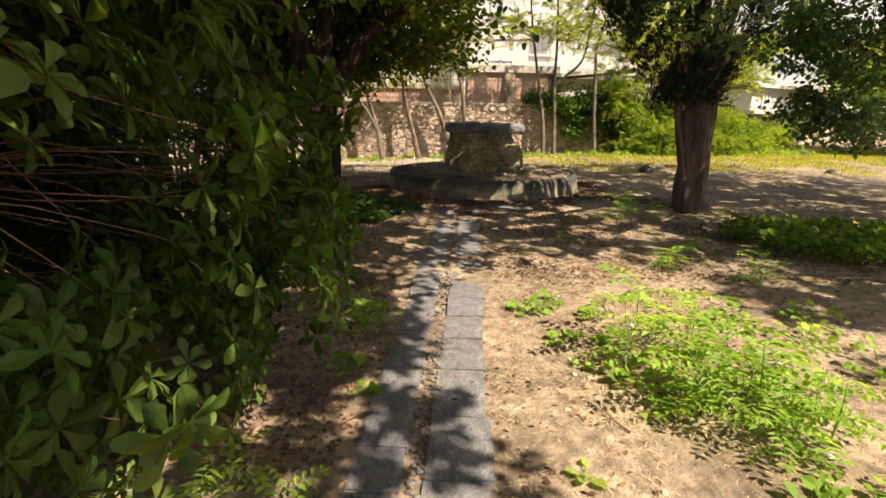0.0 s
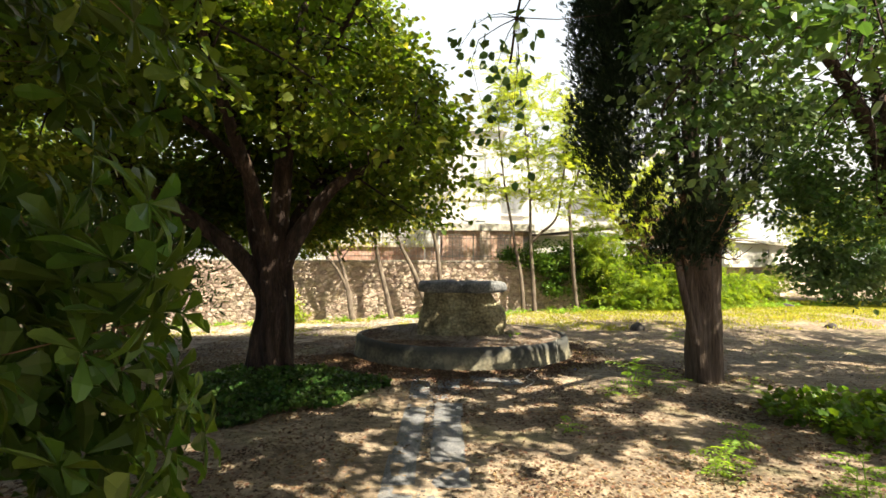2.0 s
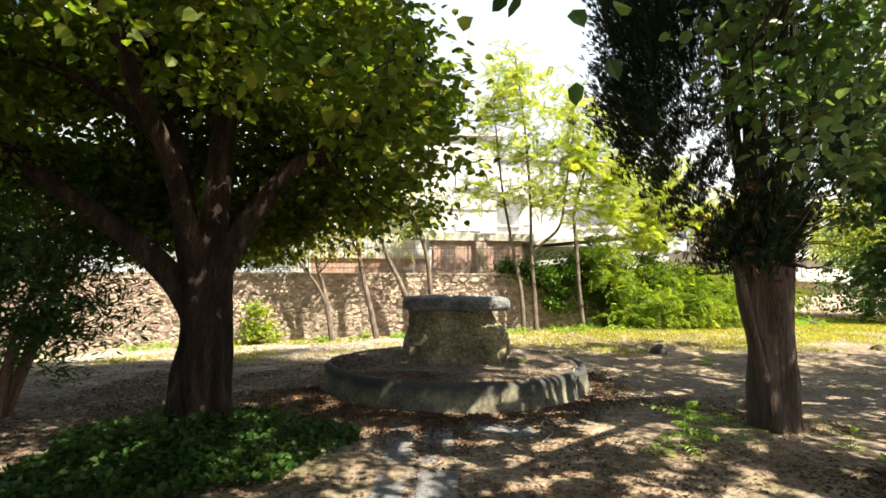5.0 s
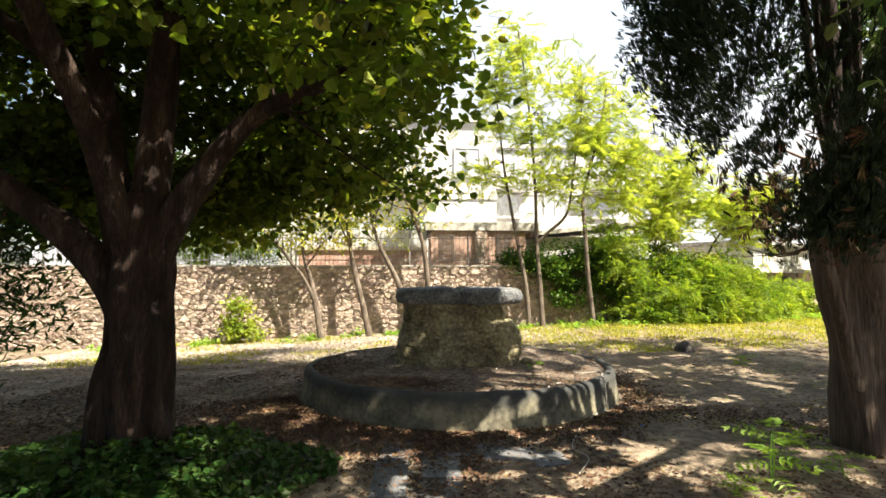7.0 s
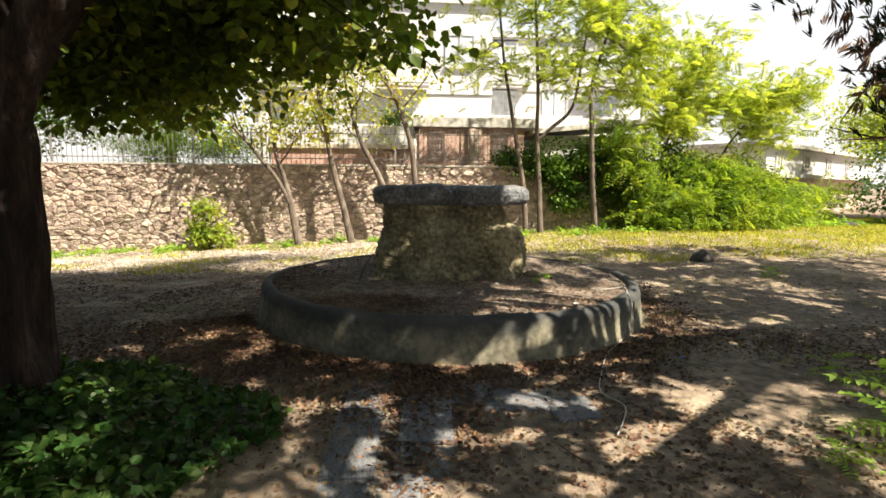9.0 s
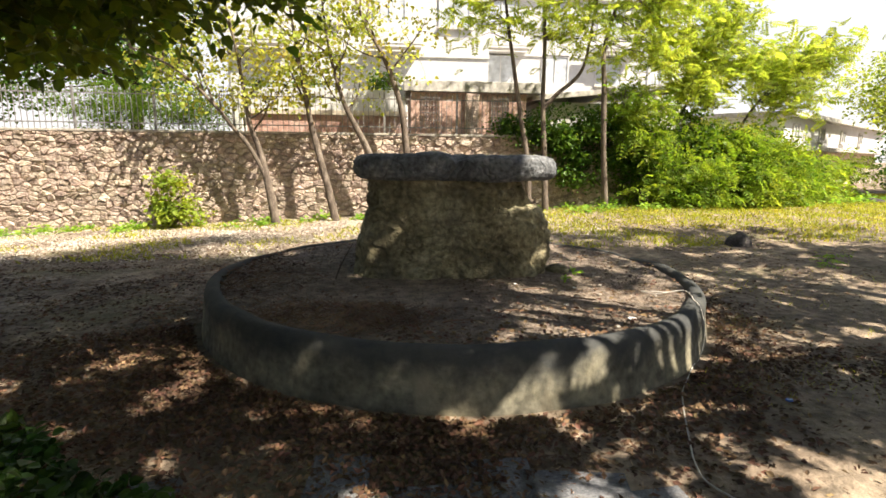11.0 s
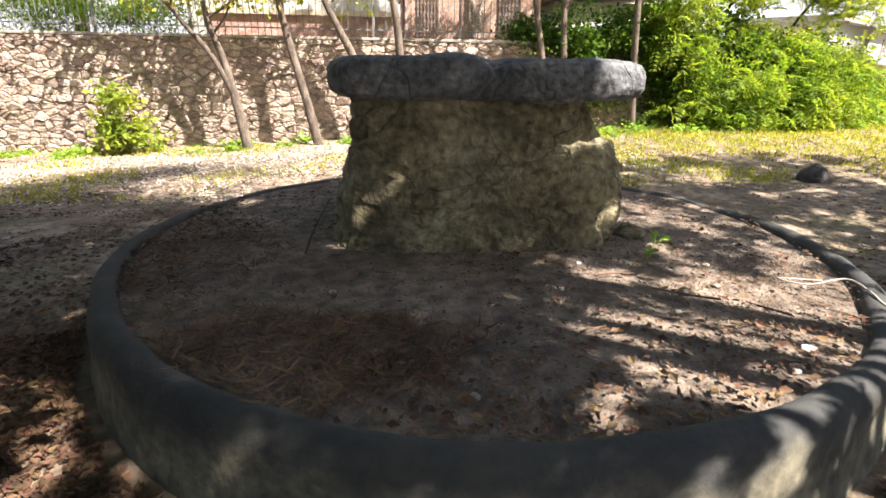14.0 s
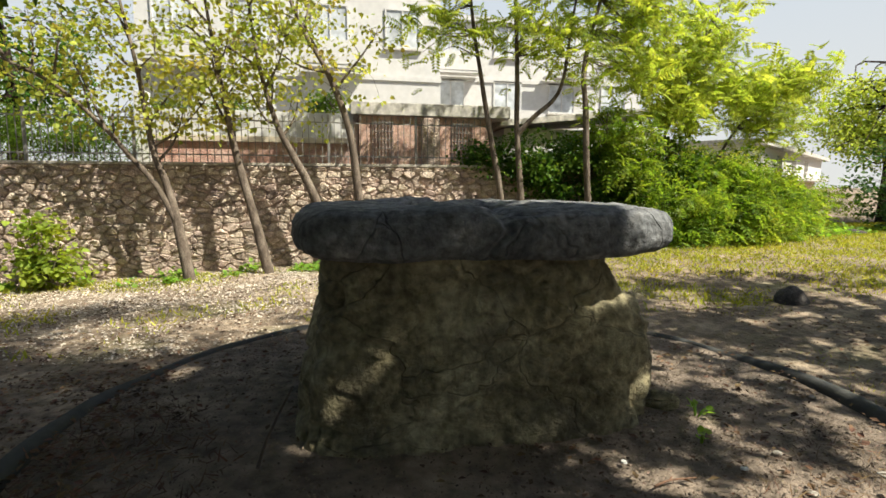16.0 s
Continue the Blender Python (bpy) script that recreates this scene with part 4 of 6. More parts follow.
def build_cypress():
    cx, cy = 4.48, 9.45
    tree = thing("cypress_tree", "tall dark cypress with fluted grey-brown trunk", "tree")
    limb("trunk", [(cx + 0.04, cy, -0.15), (cx - 0.0, cy, 0.8), (cx - 0.07, cy, 1.7), (cx - 0.14, cy, 2.3)], 0.215, 0.29, M_CYBARK, tree, 30, 22, flute=0.13, lobes=5, wob=0.3, flare=0.07)
    limb("side_stem", [(cx - 0.2, cy - 0.15, 0.55), (cx - 0.38, cy - 0.2, 1.2), (cx - 0.5, cy - 0.22, 1.8), (cx - 0.55, cy - 0.1, 2.6)], 0.06, 0.045, M_CYBARK, tree, 10)
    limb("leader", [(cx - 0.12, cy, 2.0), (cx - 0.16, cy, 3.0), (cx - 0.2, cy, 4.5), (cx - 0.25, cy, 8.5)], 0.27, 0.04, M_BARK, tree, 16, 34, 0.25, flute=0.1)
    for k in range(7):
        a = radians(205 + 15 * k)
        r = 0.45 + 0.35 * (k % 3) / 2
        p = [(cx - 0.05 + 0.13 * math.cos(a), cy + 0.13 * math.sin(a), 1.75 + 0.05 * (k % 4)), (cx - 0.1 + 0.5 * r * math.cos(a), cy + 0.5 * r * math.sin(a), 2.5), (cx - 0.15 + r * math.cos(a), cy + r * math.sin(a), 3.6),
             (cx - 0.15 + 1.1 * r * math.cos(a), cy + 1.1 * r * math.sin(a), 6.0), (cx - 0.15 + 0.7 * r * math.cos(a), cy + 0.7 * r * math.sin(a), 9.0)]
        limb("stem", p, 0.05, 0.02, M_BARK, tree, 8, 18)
    # bare dead twigs at the foot of the crown
    v, f = [], []
    for k in range(46):
        a = rnd(0, 6.28)
        s = np.array([cx - 0.05 + 0.25 * math.cos(a), cy + 0.25 * math.sin(a), rnd(1.8, 2.7)])
        e = s + np.array([math.cos(a) * rnd(0.3, 0.8), math.sin(a) * rnd(0.3, 0.8), rnd(-0.25, 0.35)])
        a1, b1 = tube_data(spline([s, (s + e) / 2 + RNG.normal(size=3) * 0.08, e], 6), np.linspace(0.016, 0.003, 6), 4, start=len(v), cap=False)
        v += a1
        f += b1
    tagged(piece("dead_twig_tuft", raw_mesh("dead_twig_tuft", v, f, M_REDTWIG, True), tree, "bare dry twigs"), kind="stuff")
    C = []
    while len(C) < 7500:
        z = 2.0 + 9.8 * RNG.random() ** 1.2
        a = rnd(0, 2 * math.pi)
        R = 1.62 * min(1.0, 0.3 + (z - 1.95) * 0.42) * (1 - 0.72 * smooth(7.0, 12.5, z))
        back = math.cos(a - 0.95)
        plume = 0.74 + 0.26 * abs(math.cos(4.5 * a + 0.4 * math.sin(z)))
        if back > 0:
            plume += 0.1 * back
        plume = min(plume, 0.9 if back < 0.4 else 0.77)
        r = R * plume * (1 - 0.5 * RNG.random() ** 1.6)
        p = np.array([cx - 0.42 + r * math.cos(a), cy + r * math.sin(a), z])
        if (math.cos(a - 3.93) > 0.42 or (z > 3.6 and math.cos(a - 3.6) > 0.15)) and r > (0.4 if z > 3.6 else 0.5) * R:
            cut = -0.3 if z > 3.3 else -0.14
        elif z > 4.5:
            cut = -0.25 if back > 0 else -0.08
        else:
            cut = 0.16 if back > -0.3 else 0.08
        fq = 1.5 if z > 4.5 else 2.8
        if noise.noise(Vector((p[0] * fq, p[1] * fq, p[2] * fq * 0.4 + 7))) > cut:
            C.append(p)
    C = np.array(C)
    per = 14
    P = np.repeat(C, per, 0) + RNG.normal(size=(len(C) * per, 3)) * np.array([0.09, 0.09, 0.16])
    out = P - np.array([cx - 0.3, cy, 0])
    out[:, 2] = 0
    U = unit(unit(out) * 0.55 + RNG.normal(size=P.shape) * 0.35 + np.array([0, 0, 0.8]))
    N, S = RNG.normal(size=P.shape), 0.125 * rnd(0.5, 1.2, len(P))
    kept = ~fleck_cuts(P, np.where(P[:, 2] < 3.0, 0.12, 0.03))
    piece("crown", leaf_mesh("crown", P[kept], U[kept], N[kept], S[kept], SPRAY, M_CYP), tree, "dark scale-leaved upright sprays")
    sel = P[(P[:, 2] < 2.7)]
    sel = sel[RNG.choice(len(sel), min(260, len(sel)), replace=False)]
    tagged(piece("dry_sprays", leaf_mesh("dry_sprays", sel, RNG.normal(size=sel.shape) + np.array([0, 0, -0.8]), RNG.normal(size=sel.shape), 0.16, SPRAY, M_LITTER), tree, "withered brown sprays"), kind="stuff")


build_cypress()


def build_right_tree():
    tree = thing("broadleaf_tree", "spreading broadleaf tree with dark leaning trunk and low branches", "tree")
    bx, by = 8.9, 10.6
    limb("trunk", [(bx + 0.6, by, -0.2), (bx + 0.35, by - 0.1, 1.0), (bx - 0.35, by - 0.3, 2.2), (bx - 1.1, by - 0.6, 3.3)], 0.27, 0.2, M_BARK, tree, 18, 20, flute=0.05, wob=0.25, flare=0.12)
    mains = [
        [(bx - 1.0, by - 0.55, 3.2), (bx - 2.4, by - 1.6, 4.2), (bx - 4.0, by - 2.6, 4.7), (bx - 5.4, by - 3.4, 4.4), (bx - 5.9, by - 3.6, 3.7)],
        [(bx - 1.05, by - 0.6, 3.2), (bx - 2.2, by - 2.4, 4.5), (bx - 4.2, by - 4.4, 5.0), (bx - 5.6, by - 5.6, 4.6), (bx - 6.1, by - 5.9, 3.6)],
        [(bx - 5.6, by - 5.4, 4.6), (bx - 7.0, by - 5.45, 4.4), (bx - 7.9, by - 5.5, 3.7), (bx - 8.1, by - 5.5, 3.0)],
        [(bx - 0.9, by - 0.5, 3.0), (bx - 0.7, by - 0.2, 4.5), (bx - 0.8, by, 6.2), (bx - 1.2, by - 0.4, 8.6), (bx - 2.0, by - 0.8, 11.5)],
        [(bx - 0.7, by - 0.4, 2.6), (bx + 0.8, by - 0.8, 3.8), (bx + 2.2, by - 1.0, 4.6)],
        [(bx - 0.6, by - 0.3, 2.5), (bx - 1.8, by + 0.5, 3.4), (bx - 2.8, by + 0.8, 3.6)],
    ]
    ends = []
    for k, p in enumerate(mains):
        limb("limb", p, (0.13, 0.12, 0.012, 0.15, 0.1, 0.09)[k], 0.008, M_BARK, tree, 9, 6 * len(p), 0.8)
        ends += [q for q in spline(p, 12)[3:]]
    # upper and outermost blobs lie out of view, added to shade lawn and plinth
    blobs = [(bx - 0.2, by, 5.6, 3.6, 3.4, 2.6), (bx - 1.9, by - 1.6, 4.7, 2.0, 1.8, 1.3), (bx + 2.6, by + 0.5, 5.6, 2.6, 3.0, 2.0), (bx - 1.0, by - 3.4, 6.2, 2.6, 2.2, 1.3), (bx + 4.6, by - 0.8, 6.0, 3.0, 3.0, 1.8), (bx - 2.0, by + 1.4, 7.6, 2.6, 2.3, 1.5), (bx + 1.2, by + 1.4, 7.8, 2.8, 2.6, 1.6)]
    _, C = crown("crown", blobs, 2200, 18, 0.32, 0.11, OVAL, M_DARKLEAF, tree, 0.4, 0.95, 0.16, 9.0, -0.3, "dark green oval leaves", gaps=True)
    # boughs above the view, added and spaced to shade the ground below
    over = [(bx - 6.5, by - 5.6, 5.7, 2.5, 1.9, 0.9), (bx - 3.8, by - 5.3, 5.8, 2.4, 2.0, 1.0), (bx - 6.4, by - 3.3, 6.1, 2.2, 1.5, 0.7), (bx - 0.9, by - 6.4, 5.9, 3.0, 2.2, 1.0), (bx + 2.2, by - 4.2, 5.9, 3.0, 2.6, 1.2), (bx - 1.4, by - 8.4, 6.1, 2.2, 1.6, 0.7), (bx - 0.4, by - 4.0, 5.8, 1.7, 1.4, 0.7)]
    crown("outer_shade_crown", over, 2900, 18, 0.32, 0.11, OVAL, M_DARKLEAF, tree, 0.2, 1.15, 0.17, 6.0, -0.3, "unseen outer boughs, added to shade the garden", lambda C: ~((np.abs(C[:, 0] - 5.2) < 1.4) & (np.abs(C[:, 1] - 6.3) < 1.2)) | (rnd(0, 1, len(C)) < 0.4), gaps=True)
    # never in view: added to keep the sun off the ivy and the leaf drift
    crown("shade_bough", [(bx - 6.6, by - 4.1, 6.2, 1.7, 1.5, 0.6), (bx - 7.2, by - 5.6, 6.0, 1.3, 1.0, 0.5), (bx - 6.0, by - 2.7, 6.3, 1.4, 1.0, 0.5), (bx - 1.1, by - 5.8, 6.3, 1.9, 1.5, 0.5)], 640, 18, 0.36, 0.11, OVAL, M_DARKLEAF, tree, 0.1, 1.3, 0.02, 2.0, -0.3, "unseen bough high over the path, added for shade", gaps=True)
    # tall top beyond the view, added so its shade reaches behind the plinth
    top = [(bx - 3.3, by - 0.4, 12.0, 2.2, 2.0, 1.6)]
    crown("high_shade_crown", top, 330, 18, 0.42, 0.12, OVAL, M_DARKLEAF, tree, 0.2, 0.55, -0.02, 8.0, -0.3, "unseen high leafy top, added to shade the ground")
    low = [(bx - 5.75, by - 3.5, 3.55, 0.75, 0.6, 1.1), (bx - 5.2, by - 3.2, 4.6, 1.1, 0.8, 0.6), (bx - 6.1, by - 5.9, 3.05, 0.75, 0.7, 0.5), (bx - 2.9, by - 1.6, 2.9, 0.9, 0.8, 0.8), (bx - 1.6, by - 1.2, 2.6, 0.9, 0.7, 0.7), (bx - 4.7, by - 2.9, 4.6, 0.8, 0.45, 0.7)]
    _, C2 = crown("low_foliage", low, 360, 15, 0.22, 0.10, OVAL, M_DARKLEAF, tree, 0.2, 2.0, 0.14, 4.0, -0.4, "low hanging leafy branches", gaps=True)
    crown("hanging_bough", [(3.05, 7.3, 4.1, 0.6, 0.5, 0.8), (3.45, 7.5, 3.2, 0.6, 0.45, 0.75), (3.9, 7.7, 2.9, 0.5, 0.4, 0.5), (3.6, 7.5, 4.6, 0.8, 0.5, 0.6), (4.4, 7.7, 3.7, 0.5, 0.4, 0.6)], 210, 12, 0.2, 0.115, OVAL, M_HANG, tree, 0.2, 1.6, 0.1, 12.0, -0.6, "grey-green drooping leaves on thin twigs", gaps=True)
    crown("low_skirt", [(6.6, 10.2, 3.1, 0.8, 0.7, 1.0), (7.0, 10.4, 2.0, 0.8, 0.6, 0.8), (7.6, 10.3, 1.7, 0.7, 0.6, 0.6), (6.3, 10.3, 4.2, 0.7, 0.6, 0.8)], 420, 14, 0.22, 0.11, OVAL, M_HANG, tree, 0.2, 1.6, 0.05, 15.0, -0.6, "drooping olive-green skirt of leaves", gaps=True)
    twigs("twig_tangle", ends, np.concatenate([C, C2]), 0.016, M_BARK, tree, 260)
    # one spray of dark leaves hanging over the path
    q = spline([(bx - 8.05, by - 5.5, 3.1), (bx - 8.15, by - 5.5, 2.85), (bx - 8.05, by - 5.48, 2.38)], 6)
    D = np.concatenate([q, q + np.array([-0.16, 0.02, 0.12]), q + np.array([0.12, -0.02, 0.2]), q[:3] + np.array([-0.3, 0, 0.15]), spline(mains[2], 14) + RNG.normal(size=(14, 3)) * 0.06])
    P, o = cluster_leaves(D, 3, 0.12, 1.0)
    tagged(piece("leaf_spray", leaf_mesh("hanging_spray", P, unit(o) + np.array([0, 0, -0.8]), RNG.normal(size=o.shape) + np.array([0, -0.5, 0.5]), 0.068, OVAL, M_DARKLEAF), tree, "sparse dark leaves on a hanging twig"), kind="stuff")
    twigs("hanging_twig", [(bx - 8.05, by - 5.5, 3.3)], D, 0.004, M_BARK, tree, 12, 0.02)


build_right_tree()


def rosette_shape(n=8):
    tv, tf = OBOV
    v, f = [], []
    for k in range(n):
        a = 2 * math.pi * k / n + 0.25 * math.sin(k * 5.0)
        tilt = (0.15, 0.55)[k % 2] + 0.1 * math.sin(k * 3.0)
        c, s, ct, st = math.cos(a), math.sin(a), math.cos(tilt), math.sin(tilt)
        ln = 1.0 - 0.18 * (k % 3) / 2
        for x, y, z in tv:
            x2, z2 = (x * ct - z * st) * ln + 0.05, (x * st + z * ct) * ln
            v.append((z2 - 0.35 * x * x * ln, x2 * c - y * s, x2 * s + y * c))
        f += [tuple(i + k * len(tv) for i in q) for q in tf]
    return np.array(v), f


ROSETTE = rosette_shape()


def build_pittosporum():
    tree = thing("pittosporum_bush", "large pittosporum bush with glossy leaf rosettes beside the path", "bush")
    low = [(-1.58, 3.15, 0.8, 1.12, 1, 0.95), (-1.58, 2.15, 1.15, 1.13, 1.1, 1.3), (-1.58, 0.85, 1.25, 1.13, 1.2, 1.5), (-1.76, -0.65, 1.5, 1.15, 1.3, 1.6), (-2.56, 1.85, 2.7, 1.7, 2.2, 1.4), (-1.71, 2.15, 2.6, 0.95, 1.4, 0.9), (-0.96, 3, 1.05, 0.72, 0.8, 0.8), (-1.11, 2.3, 2.15, 0.62, 0.9, 0.5), (-1.31, 3.1, 2.4, 1, 0.85, 0.8), (-0.86, 2.9, 1.55, 0.6, 0.7, 0.5), (-2.26, 3.25, 1.8, 1.2, 0.8, 1.1)]
    # canopy out of view, added overhead to shade the path and the bush
    high = [(-2.26, 1.35, 4.5, 2.2, 3, 1), (1.49, 1.05, 5.4, 1.85, 2.9, 0.8), (1.44, 3.65, 5.6, 1.8, 1.4, 0.7), (2.34, 4.35, 5.4, 1.2, 1, 0.6), (-0.46, 3.95, 6.2, 1.7, 1.1, 0.6), (-0.16, -0.25, 5.2, 1.6, 2.2, 0.8), (3.0, 1.1, 5.6, 1.0, 1.9, 0.5)]
    crown("upper_shade_crown", high, 4200, 16, 0.32, 0.13, OVAL, M_PITT, tree, 0.1, 1.2, -0.08, 5.0, -0.2, "unseen leafy top, added to shade the path and bush", gaps=True)
    C = crown_points(low, 8000, 0.3, 2.2, -0.1, 12.0)
    C = C[(C[:, 2] > 0.05) & (C[:, 0] < -0.24) & (C[:, 0] > -2.4)]
    hollow = (C[:, 2] > 1.2) & (C[:, 2] < 1.68) & (C[:, 0] > -1.6) & (C[:, 1] < 2.3 + 1.95 * (-0.6 - C[:, 0])) & (rnd(0, 1, len(C)) < 0.85)
    C = C[~hollow & ~((C[:, 1] < 1.4) & (C[:, 2] < 1.5) & (C[:, 0] > -1.3))]
    mid = np.array([-2.36, 1.55, 1.6])
    U = unit(unit(C - mid) + RNG.normal(size=C.shape) * 0.45 + np.array([0, 0, 0.45]))
    piece("foliage", leaf_mesh("foliage", C, U, RNG.normal(size=C.shape), (0.1 + 0.028 * (C[:, 0] > -1.16)) * rnd(0.75, 1.2, len(C)), ROSETTE, M_PITT), tree, "leathery leaves in whorls")
    crown("inner_foliage", [(-2.5, 2.9, 1.3, 0.95, 1.7, 1.3), (-2.7, 1.2, 1.6, 0.9, 1.6, 1.6), (-2.9, 4.0, 1.2, 0.9, 0.9, 1.1)], 1700, 10, 0.2, 0.12, OVAL, M_PITT, tree, 0.0, 1.5, -0.5, 21.0, -0.2, "crowded shaded leaves inside the bush")
    starts = []
    for k in range(9):
        a = 2 * math.pi * k / 9
        p = [(-2.36 + 0.25 * math.cos(a), 1.55 + 0.3 * math.sin(a), -0.1), (-2.36 + 0.5 * math.cos(a), 1.55 + 0.7 * math.sin(a), 0.9), (-2.36 + 0.9 * math.cos(a), 1.55 + 1.2 * math.sin(a), 2.1), (-2.06 + 1.3 * math.cos(a), 1.45 + 1.7 * math.sin(a), 4.3)]
        limb("stem", p, 0.05, 0.012, M_REDTWIG, tree, 7, 14)
        starts += [q for q in spline(p, 9)[2:]]
    twigs("twig_tangle", starts, C, 0.0045, M_REDTWIG, tree, 520)
    # small round fruits in the nearest whorls
    sel = C[(C[:, 0] > -1.46)]
    sel = sel[RNG.choice(len(sel), min(110, len(sel)), replace=False)]
    v, f = [], []
    for c in sel:
        for j in range(3):
            p = c + RNG.normal(size=3) * 0.014
            a, b = tube_data([p + np.array([0, 0, -0.007]), p + np.array([0, 0, -0.004]), p, p + np.array([0, 0, 0.004]), p + np.array([0, 0, 0.007])], [0.001, 0.006, 0.008, 0.006, 0.001], 6, start=len(v))
            v += a
            f += b
    tagged(piece("berries", raw_mesh("berries", v, f, M_BERRY, True), tree, "small round yellow-green fruits"), kind="stuff")


build_pittosporum()


def build_oleander():
    b = thing("oleander_shrub", "many-stemmed shrub with thin dark stems and narrow leaves", "shrub")
    cx, cy = -4.85, 10.2
    ends = []
    for k in range(17):
        a, r = rnd(0, 6.28), rnd(0.5, 1.5)
        p = [(cx + 0.3 * math.cos(a), cy + 0.3 * math.sin(a), -0.1), (cx + 0.5 * r * math.cos(a), cy + 0.5 * r * math.sin(a), 0.9), (cx + r * math.cos(a), cy + r * math.sin(a), rnd(1.9, 2.8))]
        limb("stem", p, rnd(0.025, 0.05), 0.01, M_REDTWIG, b, 6, 12)
        ends += [q for q in spline(p, 10)[3:]]
    _, C = crown("foliage", [(cx, cy, 2.1, 1.7, 1.5, 1.0), (cx + 0.7, cy, 1.2, 1.0, 1.0, 0.8), (cx - 1.0, cy, 1.3, 1.0, 1.0, 0.9)], 720, 22, 0.3, 0.13, LANCE, M_DARKLEAF, b, 0.1, 1.2, -0.15, 2.0, 0.2, "narrow dark leaves")
    twigs("twig_tangle", ends, C, 0.009, M_REDTWIG, b, 160)


build_oleander()


def build_wall_saplings():
    spec = [
        [(-2.1, 19.6, -0.25), (-2.28, 19.75, 0.7), (-2.47, 19.9, 1.46), (-2.7, 20.0, 2.15), (-2.85, 20.0, 3.4), (-3.1, 20.0, 4.8)],
        [(-0.78, 19.7, -0.2), (-0.95, 19.8, 0.6), (-1.3, 20.0, 1.97), (-1.42, 20.0, 2.68), (-1.6, 20.0, 3.84), (-1.75, 20.0, 5.0)],
        [(0.55, 19.8, -0.15), (0.03, 20.0, 1.31), (-0.3, 20.0, 2.0), (-0.59, 20.0, 2.6), (-0.85, 20.0, 3.59), (-1.0, 20.0, 4.7)],
        [(0.95, 19.9, -0.1), (0.88, 19.95, 1.2), (0.72, 20.0, 2.53), (0.35, 20.0, 3.55), (-0.04, 20.0, 4.23), (-0.45, 20.0, 5.2)],
        [(-2.3, 19.75, 0.8), (-2.65, 19.85, 1.5), (-3.07, 19.95, 2.0), (-3.4, 19.95, 2.43), (-4.11, 19.9, 3.15), (-5.0, 19.9, 3.6)],
    ]
    for k, p in enumerate(spec):
        t = thing("sapling", "slim leaning sapling with pale bark and sparse yellowing leaves", "tree", group="saplings by the wall")
        limb("trunk", p, 0.105 if k < 4 else 0.06, 0.02, M_TWIG, t, 10, 26, 0.9)
        ends = [q for q in spline(p, 16)[8:]]
        tops = []
        for j in range(7):
            s = spline(p, 16)[8 + j]
            a = rnd(0, 6.28)
            e = s + np.array([math.cos(a) * rnd(0.5, 1.1), math.sin(a) * 0.5, rnd(0.4, 1.1)])
            limb("branch", [s, (s + e) / 2 + RNG.normal(size=3) * 0.1, e], 0.03, 0.006, M_TWIG, t, 5, 8)
            tops += [q for q in spline([s, (s + e) / 2, e], 6)[2:]]
        tp = np.array(tops)
        C = tp[RNG.choice(len(tp), 190)] + RNG.normal(size=(190, 3)) * np.array([0.42, 0.3, 0.36])
        C = C[C[:, 2] > 2.3]
        P, o = cluster_leaves(C, 6, 0.2, 0.8)
        piece("crown", leaf_mesh("crown", P, unit(o) + np.array([0, 0, -0.4]), RNG.normal(size=o.shape) + np.array([0, -0.3, 0.7]), 0.088 * rnd(0.6, 1.25, len(P)), HEART, M_YELLEAF), t, "thin yellow-green crown")
        twigs("twig_tangle", tops + ends, C, 0.006, M_TWIG, t, 110)


build_wall_saplings()


